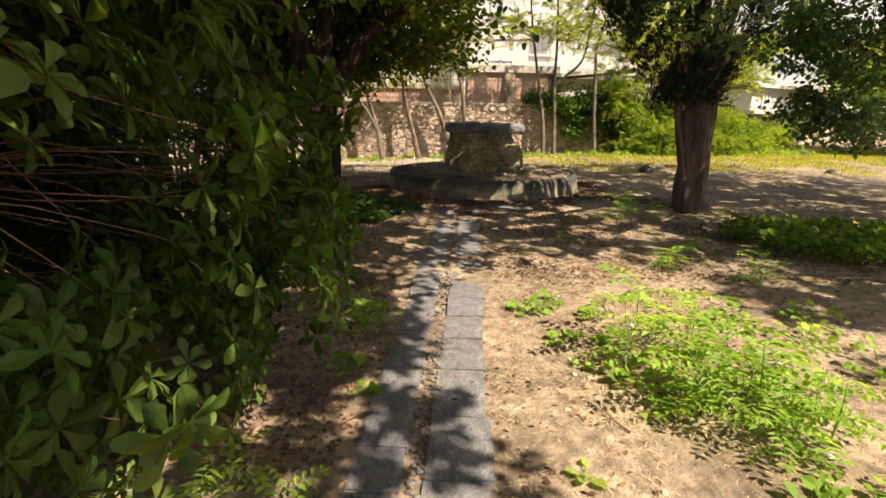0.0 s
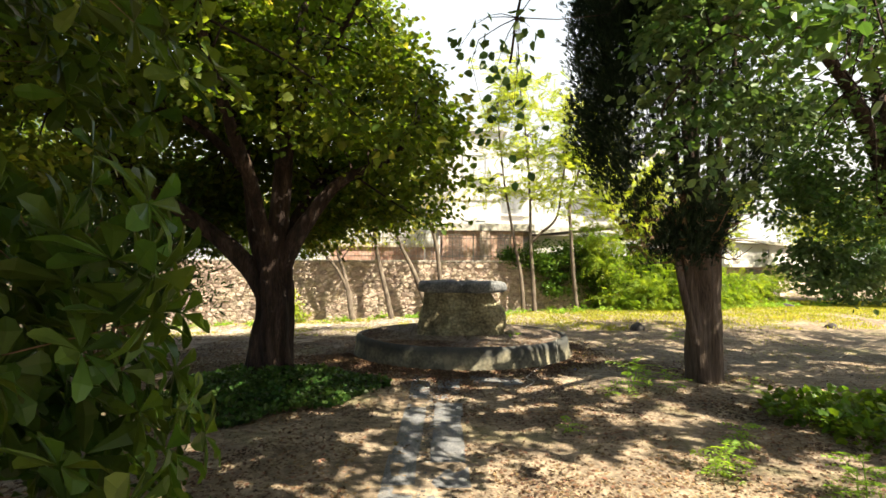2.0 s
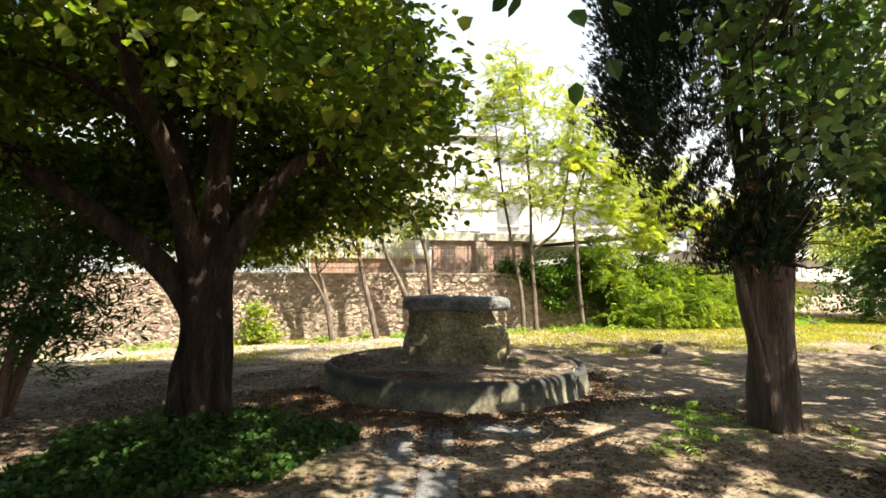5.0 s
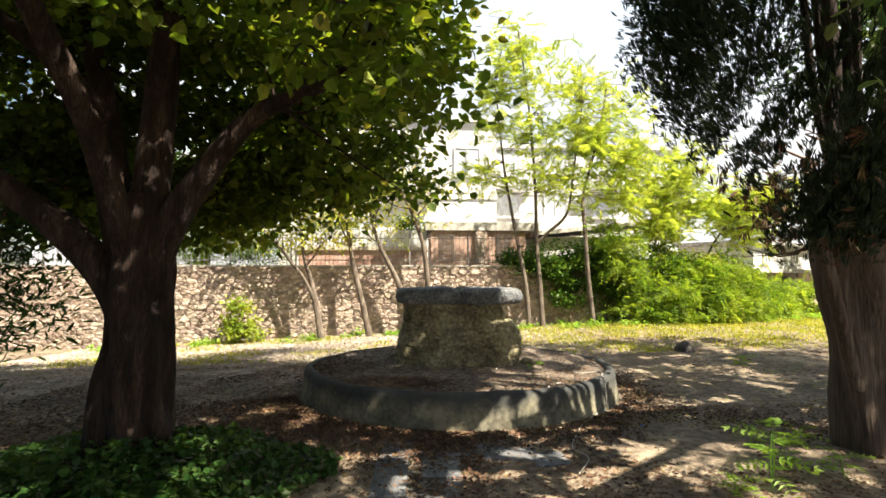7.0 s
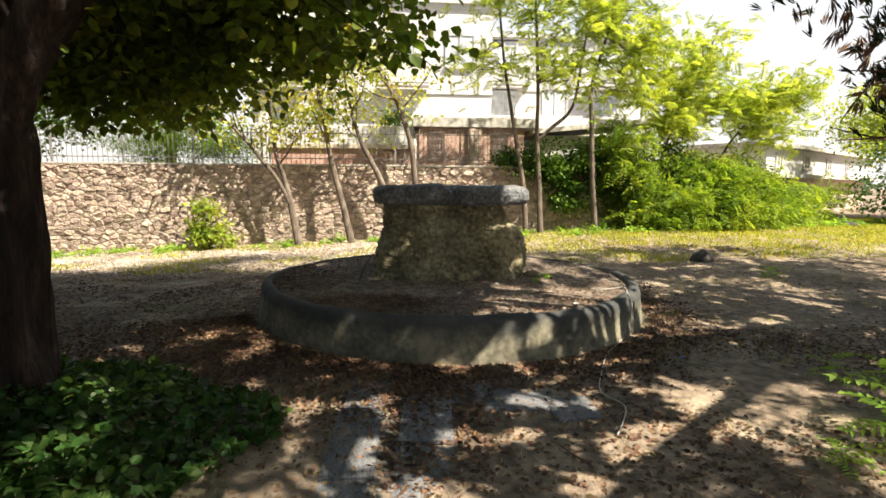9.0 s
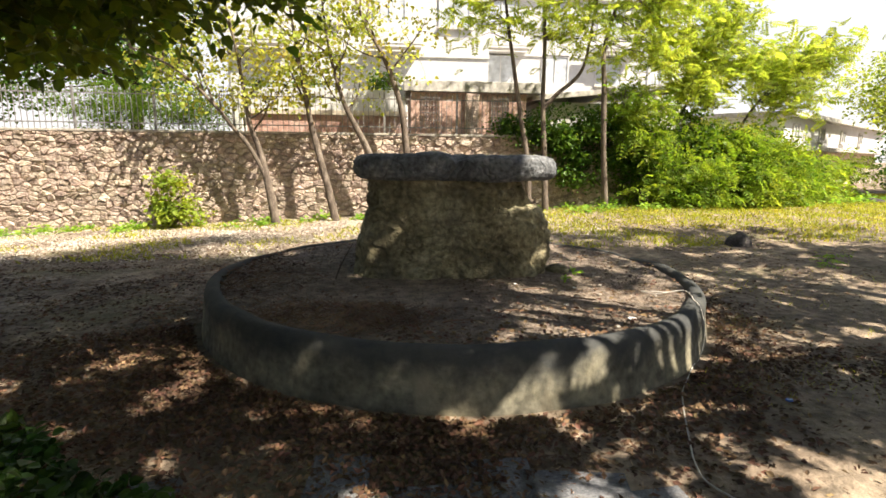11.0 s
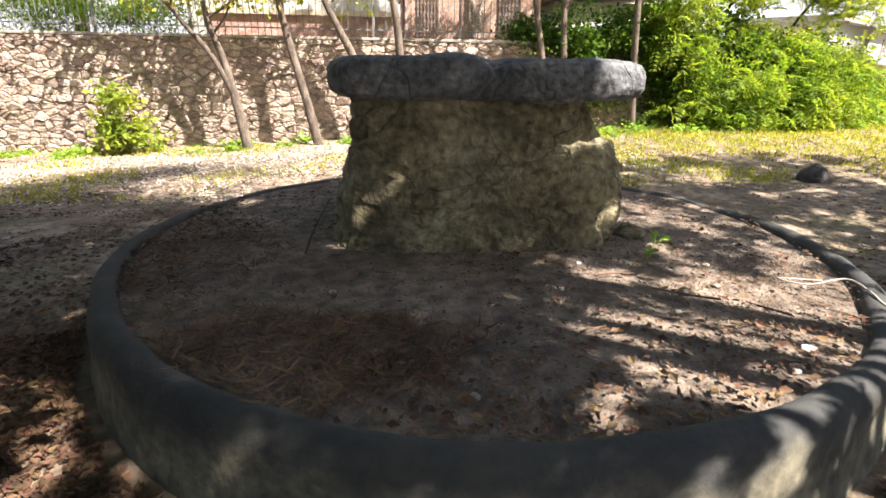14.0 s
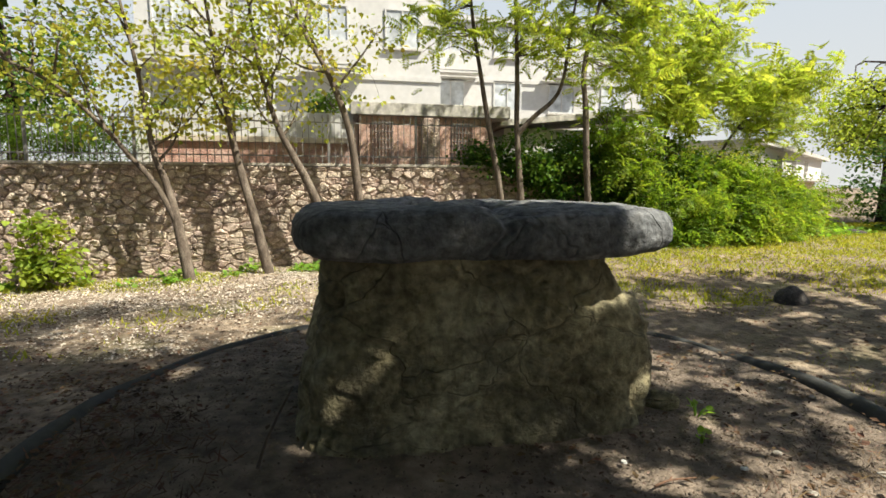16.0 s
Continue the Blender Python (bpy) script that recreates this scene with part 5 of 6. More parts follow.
def build_ailanthus():
    spec = [
        ([(3.85, 20.0, 0.0), (3.77, 20.1, 1.35), (3.6, 20.2, 2.39), (3.37, 20.2, 3.62), (3.15, 20.2, 5.0), (2.9, 20.2, 7.6)], 0.085, [(2.55, 20.2, 4.6, 0.9, 0.9, 0.9), (3.1, 20.1, 7.2, 1.0, 1.0, 1.6)]),
        ([(4.2, 19.8, 0.0), (4.18, 20.0, 1.35), (4.11, 20.1, 2.63), (4.12, 20.2, 4.1), (3.95, 20.1, 6.4), (3.6, 20.0, 9.0)], 0.085, [(3.5, 20.0, 8.3, 1.2, 1.1, 1.2), (4.0, 20.0, 6.2, 1.6, 1.2, 1.2), (4.4, 20.0, 4.5, 1.3, 1.0, 0.7)]),
        ([(4.13, 20.1, 2.55), (4.45, 20.1, 2.87), (5.07, 20.2, 3.46), (5.28, 20.2, 4.61), (5.6, 20.2, 6.8)], 0.06, [(5.4, 20.1, 7.3, 1.2, 1.1, 1.2), (5.6, 20.0, 5.6, 1.3, 1.0, 0.8), (5.0, 20.0, 4.2, 1.0, 0.9, 0.6)]),
        ([(5.7, 19.8, 0.1), (5.58, 19.8, 1.35), (5.5, 19.85, 3.02), (5.55, 20.05, 4.06), (6.2, 20.4, 6.0), (6.5, 20.5, 7.6)], 0.09, [(6.6, 20.5, 6.7, 1.3, 1.2, 1.1), (7.1, 20.4, 5.2, 1.3, 1.1, 0.8), (6.7, 20.3, 3.9, 1.3, 1.0, 0.7), (7.6, 20.5, 4.3, 0.9, 0.8, 0.7)]),
        ([(8.0, 21.2, 0.1), (8.1, 21.2, 2.0), (8.7, 21.2, 3.6), (9.5, 21.1, 5.6)], 0.05, [(9.4, 21.0, 5.3, 0.8, 0.8, 0.8), (8.5, 21.0, 4.2, 1.2, 1.0, 0.9), (8.3, 20.9, 3.1, 1.0, 0.8, 0.6), (9.8, 21.0, 3.9, 0.9, 0.8, 0.8)]),
        ([(10.2, 21.8, 0.1), (10.3, 21.8, 2.0), (10.9, 21.6, 3.2), (12.0, 21.5, 4.3)], 0.05, [(11.0, 21.4, 3.7, 1.3, 1.1, 0.8), (12.2, 21.4, 4.2, 0.9, 0.8, 0.5), (11.6, 21.5, 3.0, 1.0, 0.8, 0.6)]),
    ]
    for p, r, blobs in spec:
        t = thing("ailanthus_tree", "slender tree of heaven with airy light green feathered leaves", "tree", group="ailanthus trees")
        limb("trunk", p, r, 0.02, M_TWIG, t, 10, 26, 0.9)
        ends = [q for q in spline(p, 16)[9:]]
        C = crown_points(blobs, (135 if p[0][0] > 4 else 110) * len(blobs), 0.0, 1.3, -0.02, p[0][0])
        per = 2
        P = np.repeat(C, per, 0) + RNG.normal(size=(len(C) * per, 3)) * np.array([0.3, 0.3, 0.2])
        open_to_sun = off_facade(P, 22.35, 0.5, 4.9, 1.6, 3.8) | (off_facade(P, 22.4, -3.8, 0.95, 2.0, 3.7) & (rnd(0, 1, len(P)) < 0.8))
        P = P[~(open_to_sun & (rnd(0, 1, len(P)) < 0.97))]
        U = unit(RNG.normal(size=P.shape) * np.array([1, 1, 0.5]) + np.array([0, 0, 0.2]))
        piece("crown", leaf_mesh("crown", P, U, np.array([0, -0.2, 0.9]) + RNG.normal(size=P.shape) * 0.7, 0.42 * rnd(0.5, 1.15, len(P)), PINNATE, M_AIL), t, "airy feathered light green leaves")
        twigs("twig_tangle", ends, C, 0.014, M_TWIG, t, 80)


build_ailanthus()


def build_shrubs():
    spec = [
        ("evergreen_shrub", "dense dark evergreen shrub spilling over the wall end", M_EVER, OVAL, [(3.6, 20.75, 2.1, 0.5, 0.3, 0.4), (4.3, 20.5, 1.95, 0.7, 0.4, 0.65), (5.1, 20.45, 1.6, 0.75, 0.5, 1.0), (5.9, 20.75, 1.5, 0.8, 0.5, 1.2), (6.7, 20.8, 1.35, 0.8, 0.6, 1.1)], 1700, 16, 0.085),
        ("thicket", "bright feathered climber hanging over the dark shrub", M_SHOOT, PINNATE_S, [(6.35, 20.25, 2.65, 0.6, 0.4, 0.55), (6.8, 20.15, 2.0, 0.7, 0.45, 0.75), (7.3, 20.1, 1.15, 0.7, 0.45, 0.85)], 190, 4, 0.36),
        ("thicket", "tall leafy green thicket at the edge of the lawn", M_SHRUB, OVAL, [(7.9, 20.6, 1.35, 0.9, 0.6, 1.2), (8.9, 20.9, 1.3, 1.0, 0.7, 1.1), (8.2, 20.9, 2.2, 0.5, 0.4, 0.45)], 800, 16, 0.09),
        ("thicket", "green thicket with dry yellow tips against the far houses", M_YELLEAF, LANCE, [(8.35, 20.8, 2.25, 0.55, 0.4, 0.4), (9.7, 20.9, 2.1, 0.7, 0.5, 0.5), (10.3, 21.0, 1.7, 0.6, 0.5, 0.6)], 110, 9, 0.13),
        ("thicket", "bright green thicket of feathered shoots", M_SHOOT, PINNATE_S, [(6.9, 19.7, 0.6, 0.6, 0.4, 0.5), (8.0, 19.6, 0.75, 0.85, 0.45, 0.7), (9.3, 19.8, 0.85, 0.95, 0.5, 0.8), (10.4, 20.2, 0.95, 0.9, 0.6, 0.9), (9.5, 20.4, 1.7, 0.8, 0.5, 0.6)], 560, 4, 0.38),
        ("thicket", "leafy thicket beside the far lawn", M_SHRUB, OVAL, [(10.4, 21.2, 1.3, 1.0, 0.7, 1.15), (11.4, 21.2, 1.0, 0.7, 0.6, 0.9)], 520, 16, 0.09),
        ("feathered_shoots", "young feathered shoots beside the thicket", M_SHOOT, PINNATE_S, [(13.4, 22.4, 0.8, 0.8, 0.6, 0.7), (12.2, 21.2, 0.7, 0.8, 0.5, 0.6), (14.8, 22.8, 0.8, 0.9, 0.6, 0.8)], 240, 4, 0.38),
        ("evergreen_shrub", "dark evergreen shrub in the far corner of the lawn", M_DARKLEAF, OVAL, [(16.8, 21.8, 1.4, 1.6, 1.2, 1.5), (18.6, 20.8, 1.8, 1.6, 1.4, 1.9)], 460, 16, 0.12),
        ("terrace_shrub", "low green shrub behind the railing", M_SHRUB, LANCE, [(-6.5, 22.0, 2.5, 1.8, 0.8, 0.7), (-4.6, 22.2, 2.4, 1.0, 0.7, 0.6)], 800, 14, 0.1),
        ("parapet_shrub", "low feathery green shrub on the white parapet", M_SHRUB, LANCE, [(-2.9, 23.2, 3.3, 0.65, 0.3, 0.3), (-2.1, 23.2, 3.4, 0.5, 0.3, 0.35)], 120, 14, 0.1),
        ("parapet_shrub", "rounded green shrub behind the white parapet", M_SHRUB, OVAL, [(0.3, 23.5, 3.4, 0.4, 0.3, 0.45)], 50, 14, 0.1),
        ("wall_shrub", "small bright yellow-green bush at the foot of the wall", M_LIME, HEART, [(-4.45, 19.8, 0.4, 0.33, 0.3, 0.6), (-4.2, 19.75, 0.0, 0.45, 0.3, 0.35), (-4.5, 19.8, 0.75, 0.22, 0.2, 0.3)], 130, 8, 0.11),
    ]
    for name, label, m, shape, blobs, n, per, size in spec:
        s = thing(name, label, "shrub")
        _, C = crown("foliage", blobs, n, per, 0.26, size, shape, m, s, 0.3, 2.0, 0.0, blobs[0][0], -0.2)
        starts = [(b[0] + rnd(-0.3, 0.3), b[1] + rnd(-0.2, 0.2), b[2] - b[5] * f) for b in blobs for f in (0.9, 0.4, 0.0)]
        twigs("branchwork", starts, C, 0.014, M_TWIG, s, 60)


build_shrubs()


def build_far_tree(name, label, x, y, z, h, blobs, m, shape, n, per, size, r=0.2):
    t = thing(name, label, "tree")
    p = [(x, y, z - 0.2), (x + 0.1, y, z + h * 0.35), (x - 0.1, y, z + h * 0.7)]
    limb("trunk", p, r, 0.06, M_BARK, t, 12, 16)
    _, C = crown("crown", blobs, n, per, 0.5, size, shape, m, t, 0.4, 0.6, -0.2, x)
    twigs("branchwork", [q for q in spline(p, 8)[3:]], C, 0.04, M_BARK, t, 70)


build_far_tree("yellowing_tree", "tall tree with yellow-green leaves behind the lawn corner", 19.5, 24.5, 0.1, 8, [(19.4, 24.3, 3.9, 2.6, 2.4, 1.7), (17.9, 23.6, 3.2, 1.4, 1.3, 1.0)], M_AIL, OVAL, 900, 16, 0.11)
build_far_tree("pine_tree", "dark conifer behind the far houses", 24, 22.0, 0.1, 11, [(24, 22, 6.0, 3.4, 3.0, 4.6)], M_CYP, SPRAY, 420, 8, 0.5)
build_far_tree("garden_tree", "green tree behind the railing", -7.6, 25.4, 1.9, 6, [(-7.6, 25.4, 5.0, 2.1, 1.8, 2.3), (-6.4, 25.8, 3.6, 1.2, 1.0, 1.1), (-11.5, 24.8, 5.0, 3.0, 2.4, 2.4)], M_EVER, OVAL, 1000, 16, 0.13)
build_far_tree("garden_tree", "dark green garden tree beyond the shrubs", -10.5, 16.5, 0.0, 6, [(-10.5, 16.5, 4.4, 2.6, 2.4, 2.6), (-9.0, 13.5, 3.6, 1.6, 2.0, 1.8)], M_LINDEN, OVAL, 560, 18, 0.14)


# ---- weeds, ivy, grass and litter ----
def on_ground(x, y, z=0.0):
    return np.stack([x, y, height(x, y) + z], 1)


def on_plinth(x, y):
    return np.hypot(x - PX, y - PY) < PR - 0.24


def seedling(x, y, h, leaves, size, m=None, label="leafy ailanthus seedling with feathered bright green leaves", shape=PINNATE_S, name="seedling"):
    """A weed: a few thin stems, each with leaves all round."""
    t = thing(name, label, "weed", group="weeds on the ground")
    stems = max(1, leaves // 9)
    P, U = [], []
    for k in range(stems):
        a, r = rnd(0, 6.28), rnd(0.02, 0.10) * stems ** 0.4
        base = np.array([x + r * math.cos(a), y + r * math.sin(a), hz(x, y) - 0.03])
        top = base + np.array([0.3 * r * math.cos(a) + rnd(-0.04, 0.04), 0.3 * r * math.sin(a), h * rnd(0.6, 1.05)])
        limb("stem", [base, (base + top) / 2 + np.array([rnd(-0.02, 0.02), 0, 0]), top], 0.006, 0.003, M_WEED, t, 5, 5)
        for j in range(9):
            f = 0.2 + 0.8 * (j + 1) / 9
            b = 2.4 * j + a
            P.append(base + (top - base) * f)
            U.append((math.cos(b), math.sin(b), 0.55 * f))
    P, U = np.array(P), np.array(U)
    piece("foliage", leaf_mesh("foliage", P, U, np.array([0, 0, 1.0]) + RNG.normal(size=P.shape) * 0.15, size * rnd(0.6, 1.1, len(P)), shape, m or M_WEED), t)
    return t


def broad_weed(x, y, r, n, size=0.07, m=None, label="low broad-leaved weed on dry ground", name="weed"):
    t = thing(name, label, "weed", group="weeds on the ground")
    a, q = rnd(0, 6.28, n), r * np.sqrt(rnd(0, 1, n))
    X, Y = x + q * np.cos(a), y + q * np.sin(a)
    P = on_ground(X, Y, 0.0)
    P[:, 2] += 0.02 + rnd(0, 1, n) * r * 0.7 * (1 - (q / r) ** 2)
    U = np.stack([np.cos(a), np.sin(a), rnd(0.0, 0.7, n)], 1) + RNG.normal(size=(n, 3)) * 0.3
    piece("foliage", leaf_mesh("foliage", P, U, np.array([0, -0.2, 1.0]) + RNG.normal(size=P.shape) * 0.3, size * rnd(0.6, 1.2, n), HEART, m or M_WEED), t)
    v, f = [], []
    for p in P[:: max(1, n // 12)]:
        b0 = np.array([x + (p[0] - x) * 0.2, y + (p[1] - y) * 0.2, hz(x, y) - 0.02])
        a1, b1 = tube_data(spline([b0, (b0 + p) / 2 + np.array([0, 0, 0.02]), p], 4), [0.004, 0.003, 0.003, 0.002], 4, start=len(v), cap=False)
        v += a1
        f += b1
    tagged(piece("stalk_tuft", raw_mesh("stalk_tuft", v, f, M_WEED, True), t), kind="stuff")
    return t


def build_weeds():
    # the leafy group in the sun beside the path
    for x, y, h, n, s in ((1.83, 3.65, 0.42, 45, 0.24), (1.71, 3.27, 0.30, 27, 0.2), (2.22, 3.46, 0.38, 45, 0.24), (2.41, 3.08, 0.32, 36, 0.22), (1.54, 3.98, 0.4, 27, 0.22), (1.93, 4.17, 0.42, 36, 0.24), (2.08, 3.03, 0.25, 27, 0.18)):
        seedling(1.85 + (x - 1.95) * 0.8, y - 0.3, h * 1.35, max(9, int(n * 0.7)), s * 1.3)
    for x, y, r, n in ((1.4, 3.52, 0.2, 34), (1.64, 3.13, 0.18, 26), (2.36, 3.22, 0.22, 30), (0.93, 4.59, 0.14, 22), (1.12, 4.78, 0.12, 14), (1.42, 4.47, 0.1, 16), (1.01, 3.98, 0.05, 7), (1.16, 4.02, 0.06, 8), (1.35, 3.93, 0.07, 10), (2.6, 4.36, 0.22, 26), (0.88, 2.51, 0.06, 6), (2.94, 4.07, 0.2, 24), (3.23, 3.65, 0.3, 40), (3.32, 4.45, 0.25, 30), (1.89, 2.33, 0.14, 16), (2.27, 2.37, 0.12, 14), (2.68, 2.47, 0.14, 14)):
        broad_weed(x, y, r, n)
    for x, y, h, n, s in ((3.02, 8.72, 0.42, 36, 0.22), (2.72, 8.5, 0.2, 18, 0.16), (3.77, 8.81, 0.22, 18, 0.16), (4.57, 8.59, 0.2, 18, 0.16), (3.46, 5.44, 0.34, 36, 0.22), (2.78, 6.09, 0.3, 27, 0.22), (2.54, 5.91, 0.18, 18, 0.18), (3.33, 6.86, 0.2, 18, 0.18), (3.46, 9.7, 0.2, 18, 0.16), (4.01, 9.57, 0.24, 27, 0.18), (3.42, 9, 0.2, 18, 0.16), (4.53, 7.13, 0.26, 27, 0.2), (1.73, 7.04, 0.12, 9, 0.14), (-0.58, 4.36, 0.3, 18, 0.26), (-0.38, 4.07, 0.2, 18, 0.2), (-0.71, 2.33, 0.3, 27, 0.22), (-0.42, 2.18, 0.22, 18, 0.2), (6, 13.63, 0.25, 18, 0.2)):
        seedling(x, y, h, max(9, int(n * 0.6)), s * 1.1)
    for x, y, r, n in ((-0.45, 3.51, 0.12, 14), (-0.28, 3.22, 0.08, 8), (2.2, 12.75, 0.08, 12)):
        broad_weed(x, y, r, n) if not on_plinth(x, y) else None
    for x, y, r, n in ((2.12, 12.05, 0.06, 10), (1.96, 11.81, 0.04, 6)):
        w = broad_weed(x, y, r, n, 0.036, None, "tiny green weed on the plinth soil")
        w.location.z = 0.335
    # small plants at the foot of the wall and under the thicket
    for k in range(46):
        x = rnd(-9, 4.5)
        broad_weed(x, rnd(19.3, 20.3), rnd(0.12, 0.3), 26, 0.08, None, "low bright weed at the foot of the wall")
    for k in range(44):
        x = rnd(4, 17)
        broad_weed(x, rnd(19.0, 20.6) + max(0, x - 9) * 0.32, rnd(0.15, 0.38), 26, 0.09, None, "low bright weed under the thicket")


build_weeds()


def ground_cover(name, label, x, y, size, shape, m, lift=0.0, lean=1.0, up=0.3, part_of=None):
    n = len(x)
    P = on_ground(x, y, lift)
    top = np.hypot(x - PX, y - PY) < PR - 0.15
    P[top, 2] = 0.335 + lift
    rim = (np.hypot(x - PX, y - PY) < PR + 0.06) & ~top
    P, x, n = P[~rim], x[~rim], int((~rim).sum())
    a = rnd(0, 6.28, n)
    U = np.stack([np.cos(a), np.sin(a), rnd(0, up, n)], 1)
    N = np.array([0, 0, 1.0]) + RNG.normal(size=(n, 3)) * 0.35 * lean
    return tagged(new(name, leaf_mesh(name, P, U, N, size * rnd(0.5, 1.2, n), shape, m)), label, name.replace("_", " "), kind="stuff")


def build_cover():
    # ivy under the linden and beside the far trees
    def disc(cx, cy, rx, ry, n):
        a, q = rnd(0, 6.28, n), np.sqrt(rnd(0, 1, n))
        w = 1 + 0.14 * np.sin(3 * a + 1) + 0.08 * np.sin(7 * a)
        return cx + rx * q * w * np.cos(a), cy + ry * q * w * np.sin(a)

    x, y = disc(-1.85, 8.9, 1.4, 1.5, 9500)
    P = on_ground(x, y)
    P[:, 2] += 0.03 + rnd(0, 0.26, len(x)) * np.clip(1.15 - np.hypot((x + 1.85) / 1.4, (y - 8.9) / 1.5), 0.15, 1)
    U = scatter_dirs(len(x), 0.25) * np.array([1, 1, 0.5])
    tagged(new("ivy", leaf_mesh("ivy", P, U, np.array([0, -0.25, 1.0]) + RNG.normal(size=P.shape) * 0.45, 0.062 * rnd(0.5, 1.15, len(x)), HEART, M_IVY)), "dark green ivy mat round the linden trunk", "ivy", kind="stuff")
    x, y = disc(5.5, 7.1, 1.5, 1.0, 2200)
    P = on_ground(x, y)
    P[:, 2] += 0.03 + rnd(0, 0.2, len(x))
    tagged(new("ground_ivy", leaf_mesh("ground_ivy", P, scatter_dirs(len(x), 0.25), np.array([0, -0.25, 1.0]) + RNG.normal(size=P.shape) * 0.45, 0.10 * rnd(0.5, 1.15, len(x)), HEART, M_SHRUB)), "patch of green ivy beyond the cypress", "ivy", kind="stuff")
    # fallen leaves, thick under the trees
    x, y = np.concatenate([rnd(-6.5, 9, 52000), rnd(0.4, 5.5, 30000), rnd(-6, -0.3, 22000), rnd(-4.5, -0.6, 14000)]), np.concatenate([rnd(0.6, 19.5, 52000), rnd(5.5, 11.0, 30000), rnd(2.5, 9, 22000), rnd(9, 14.5, 14000)])
    d = np.array([noise.noise(Vector((a * 0.8, b * 0.8, 3.0))) for a, b in zip(x, y)])
    k = rnd(-0.5, 0.6, len(x)) < d + 0.25 * (np.hypot(x - PX, y - PY) < PR + 0.6) + 0.5 * (x < -0.3) - 0.22 * ((np.hypot(x - PX, y - PY) < PR - 0.3)) - 0.12 * (np.abs(x + 0.02 - 0.053 * y) < 0.3) * (y < 9.6)
    ground_cover("leaf_litter", "brown fallen leaves scattered over the soil", x[k], y[k], 0.044, CHIP, M_LITTER, 0.005, 1.0, 0.25)
    # pale leaves on the open ground before the wall, colour whitened for strong sun
    x, y = rnd(-9, 4.5, 70000), rnd(14.8, 20.3, 70000)
    d = np.array([noise.noise(Vector((a * 0.9, b * 0.9, 6.0))) for a, b in zip(x, y)])
    k = rnd(-0.3, 0.7, len(x)) < d + 0.75 * smooth(15.5, 18.0, y) - 0.4 * smooth(2.0, 4.5, x) - 0.1
    ground_cover("dry_leaves", "pale leaves before the wall, their colour whitened for strong sun", x[k], y[k], 0.038, CHIP, M_PALELEAF, 0.006, 1.0, 0.3)
    # crumbs of soil and bark
    x, y = rnd(-4, 7, 34000), rnd(1.5, 16.5, 34000)
    ground_cover("soil_crumbs", "small crumbs of soil and bark on the bare ground", x, y, 0.017, CHIP, M_CRUMB, 0.004, 1.6, 0.7)
    a, r = rnd(0, 6.28, 15000), (PR - 0.25) * np.sqrt(rnd(0, 1, 15000))
    ground_cover("plinth_crumbs", "small crumbs and leaf bits on the plinth soil", PX + r * np.cos(a), PY + r * np.sin(a), 0.016, CHIP, M_CRUMB, 0.003, 1.6, 0.7)
    # drifts against the kerb and inside it
    a = np.concatenate([rnd(-2.9, 0.3, 5600), rnd(-2.9, -1.6, 8200)])
    r = PR + 0.07 + np.abs(RNG.normal(size=13800)) * np.concatenate([np.full(5600, 0.32), np.full(8200, 0.75)])
    ground_cover("leaf_drift", "drift of brown leaves along the kerb", PX + r * np.cos(a), PY + r * np.sin(a), 0.04, CHIP, M_LITTER, 0.012, 1.7, 0.6)
    x, y = disc(0.15, 10.9, 0.62, 0.36, 2600)
    x2, y2 = disc(-0.55, 11.9, 0.4, 0.9, 900)
    ground_cover("dry_heap", "thin heaps of dry leaves and bark on the plinth", np.concatenate([x, x2]), np.concatenate([y, y2]), 0.075, (BLADE[0] * np.array([1, 1.6, 1]), BLADE[1]), M_LITTER, 0.01, 1.0, 0.35)
    # dry straw, thick in the sunny open patch
    x, y = rnd(-1.5, 7, 120000), rnd(1.2, 9.8, 120000)
    k = rnd(0, 1, len(x)) < np.clip(1.15 - np.hypot((x - 1.8) / 2.3, (y - 3.5) / 3.3), 0.12, 1) * np.where(np.abs(x + 0.02 - 0.053 * y) > 0.34, 1.0, 0.12)
    ground_cover("straw", "dry bleached straw and pine needles", x[k], y[k], 0.05, (BLADE[0] * np.array([1, 1.1, 1]), BLADE[1]), M_STRAW, 0.006, 0.6, 0.2)
    x, y = disc(2.35, 11.2, 0.5, 0.7, 900)
    ground_cover("needle_heap", "reddish dry needles on the plinth", x, y, 0.06, BLADE, M_LITTER, 0.008, 0.6, 0.25)
    # yellow-green grass beyond the shade
    x, y = rnd(-9, 20, 190000), rnd(15.0, 24.5, 190000)
    d = np.array([noise.noise(Vector((a * 0.7, b * 0.7, 8.0))) for a, b in zip(x, y)])
    k = (rnd(-0.6, 0.5, len(x)) < d - 0.25 + 1.0 * smooth(15.8, 18.6, y) * smooth(1.5, 5, x) - 0.3 * (x < 2.2) + 0.7 * smooth(19.2, 19.9, y) * (x < 2.2) * (x > -7)) & ((y < 20.2) | (x > 7.8))
    n = int(k.sum())
    P = on_ground(x[k], y[k], -0.005)
    U = RNG.normal(size=(n, 3)) * 0.9 + np.array([0, 0, 0.8])
    tagged(new("grass", leaf_mesh("grass", P, U, RNG.normal(size=(n, 3)), 0.066 * rnd(0.5, 1.5, n), (BLADE[0] * np.array([1, 4.0, 1]), BLADE[1]), M_GRASS)), "sunlit yellow-green lawn grass", "grass", kind="stuff")
    x, y = rnd(2, 9, 9000), rnd(9, 16, 9000)
    d = np.array([noise.noise(Vector((a * 1.1, b * 1.1, 5.0))) for a, b in zip(x, y)])
    k = (d > 0.12) & (np.hypot(x - PX, y - PY) > PR + 0.1)
    n = int(k.sum())
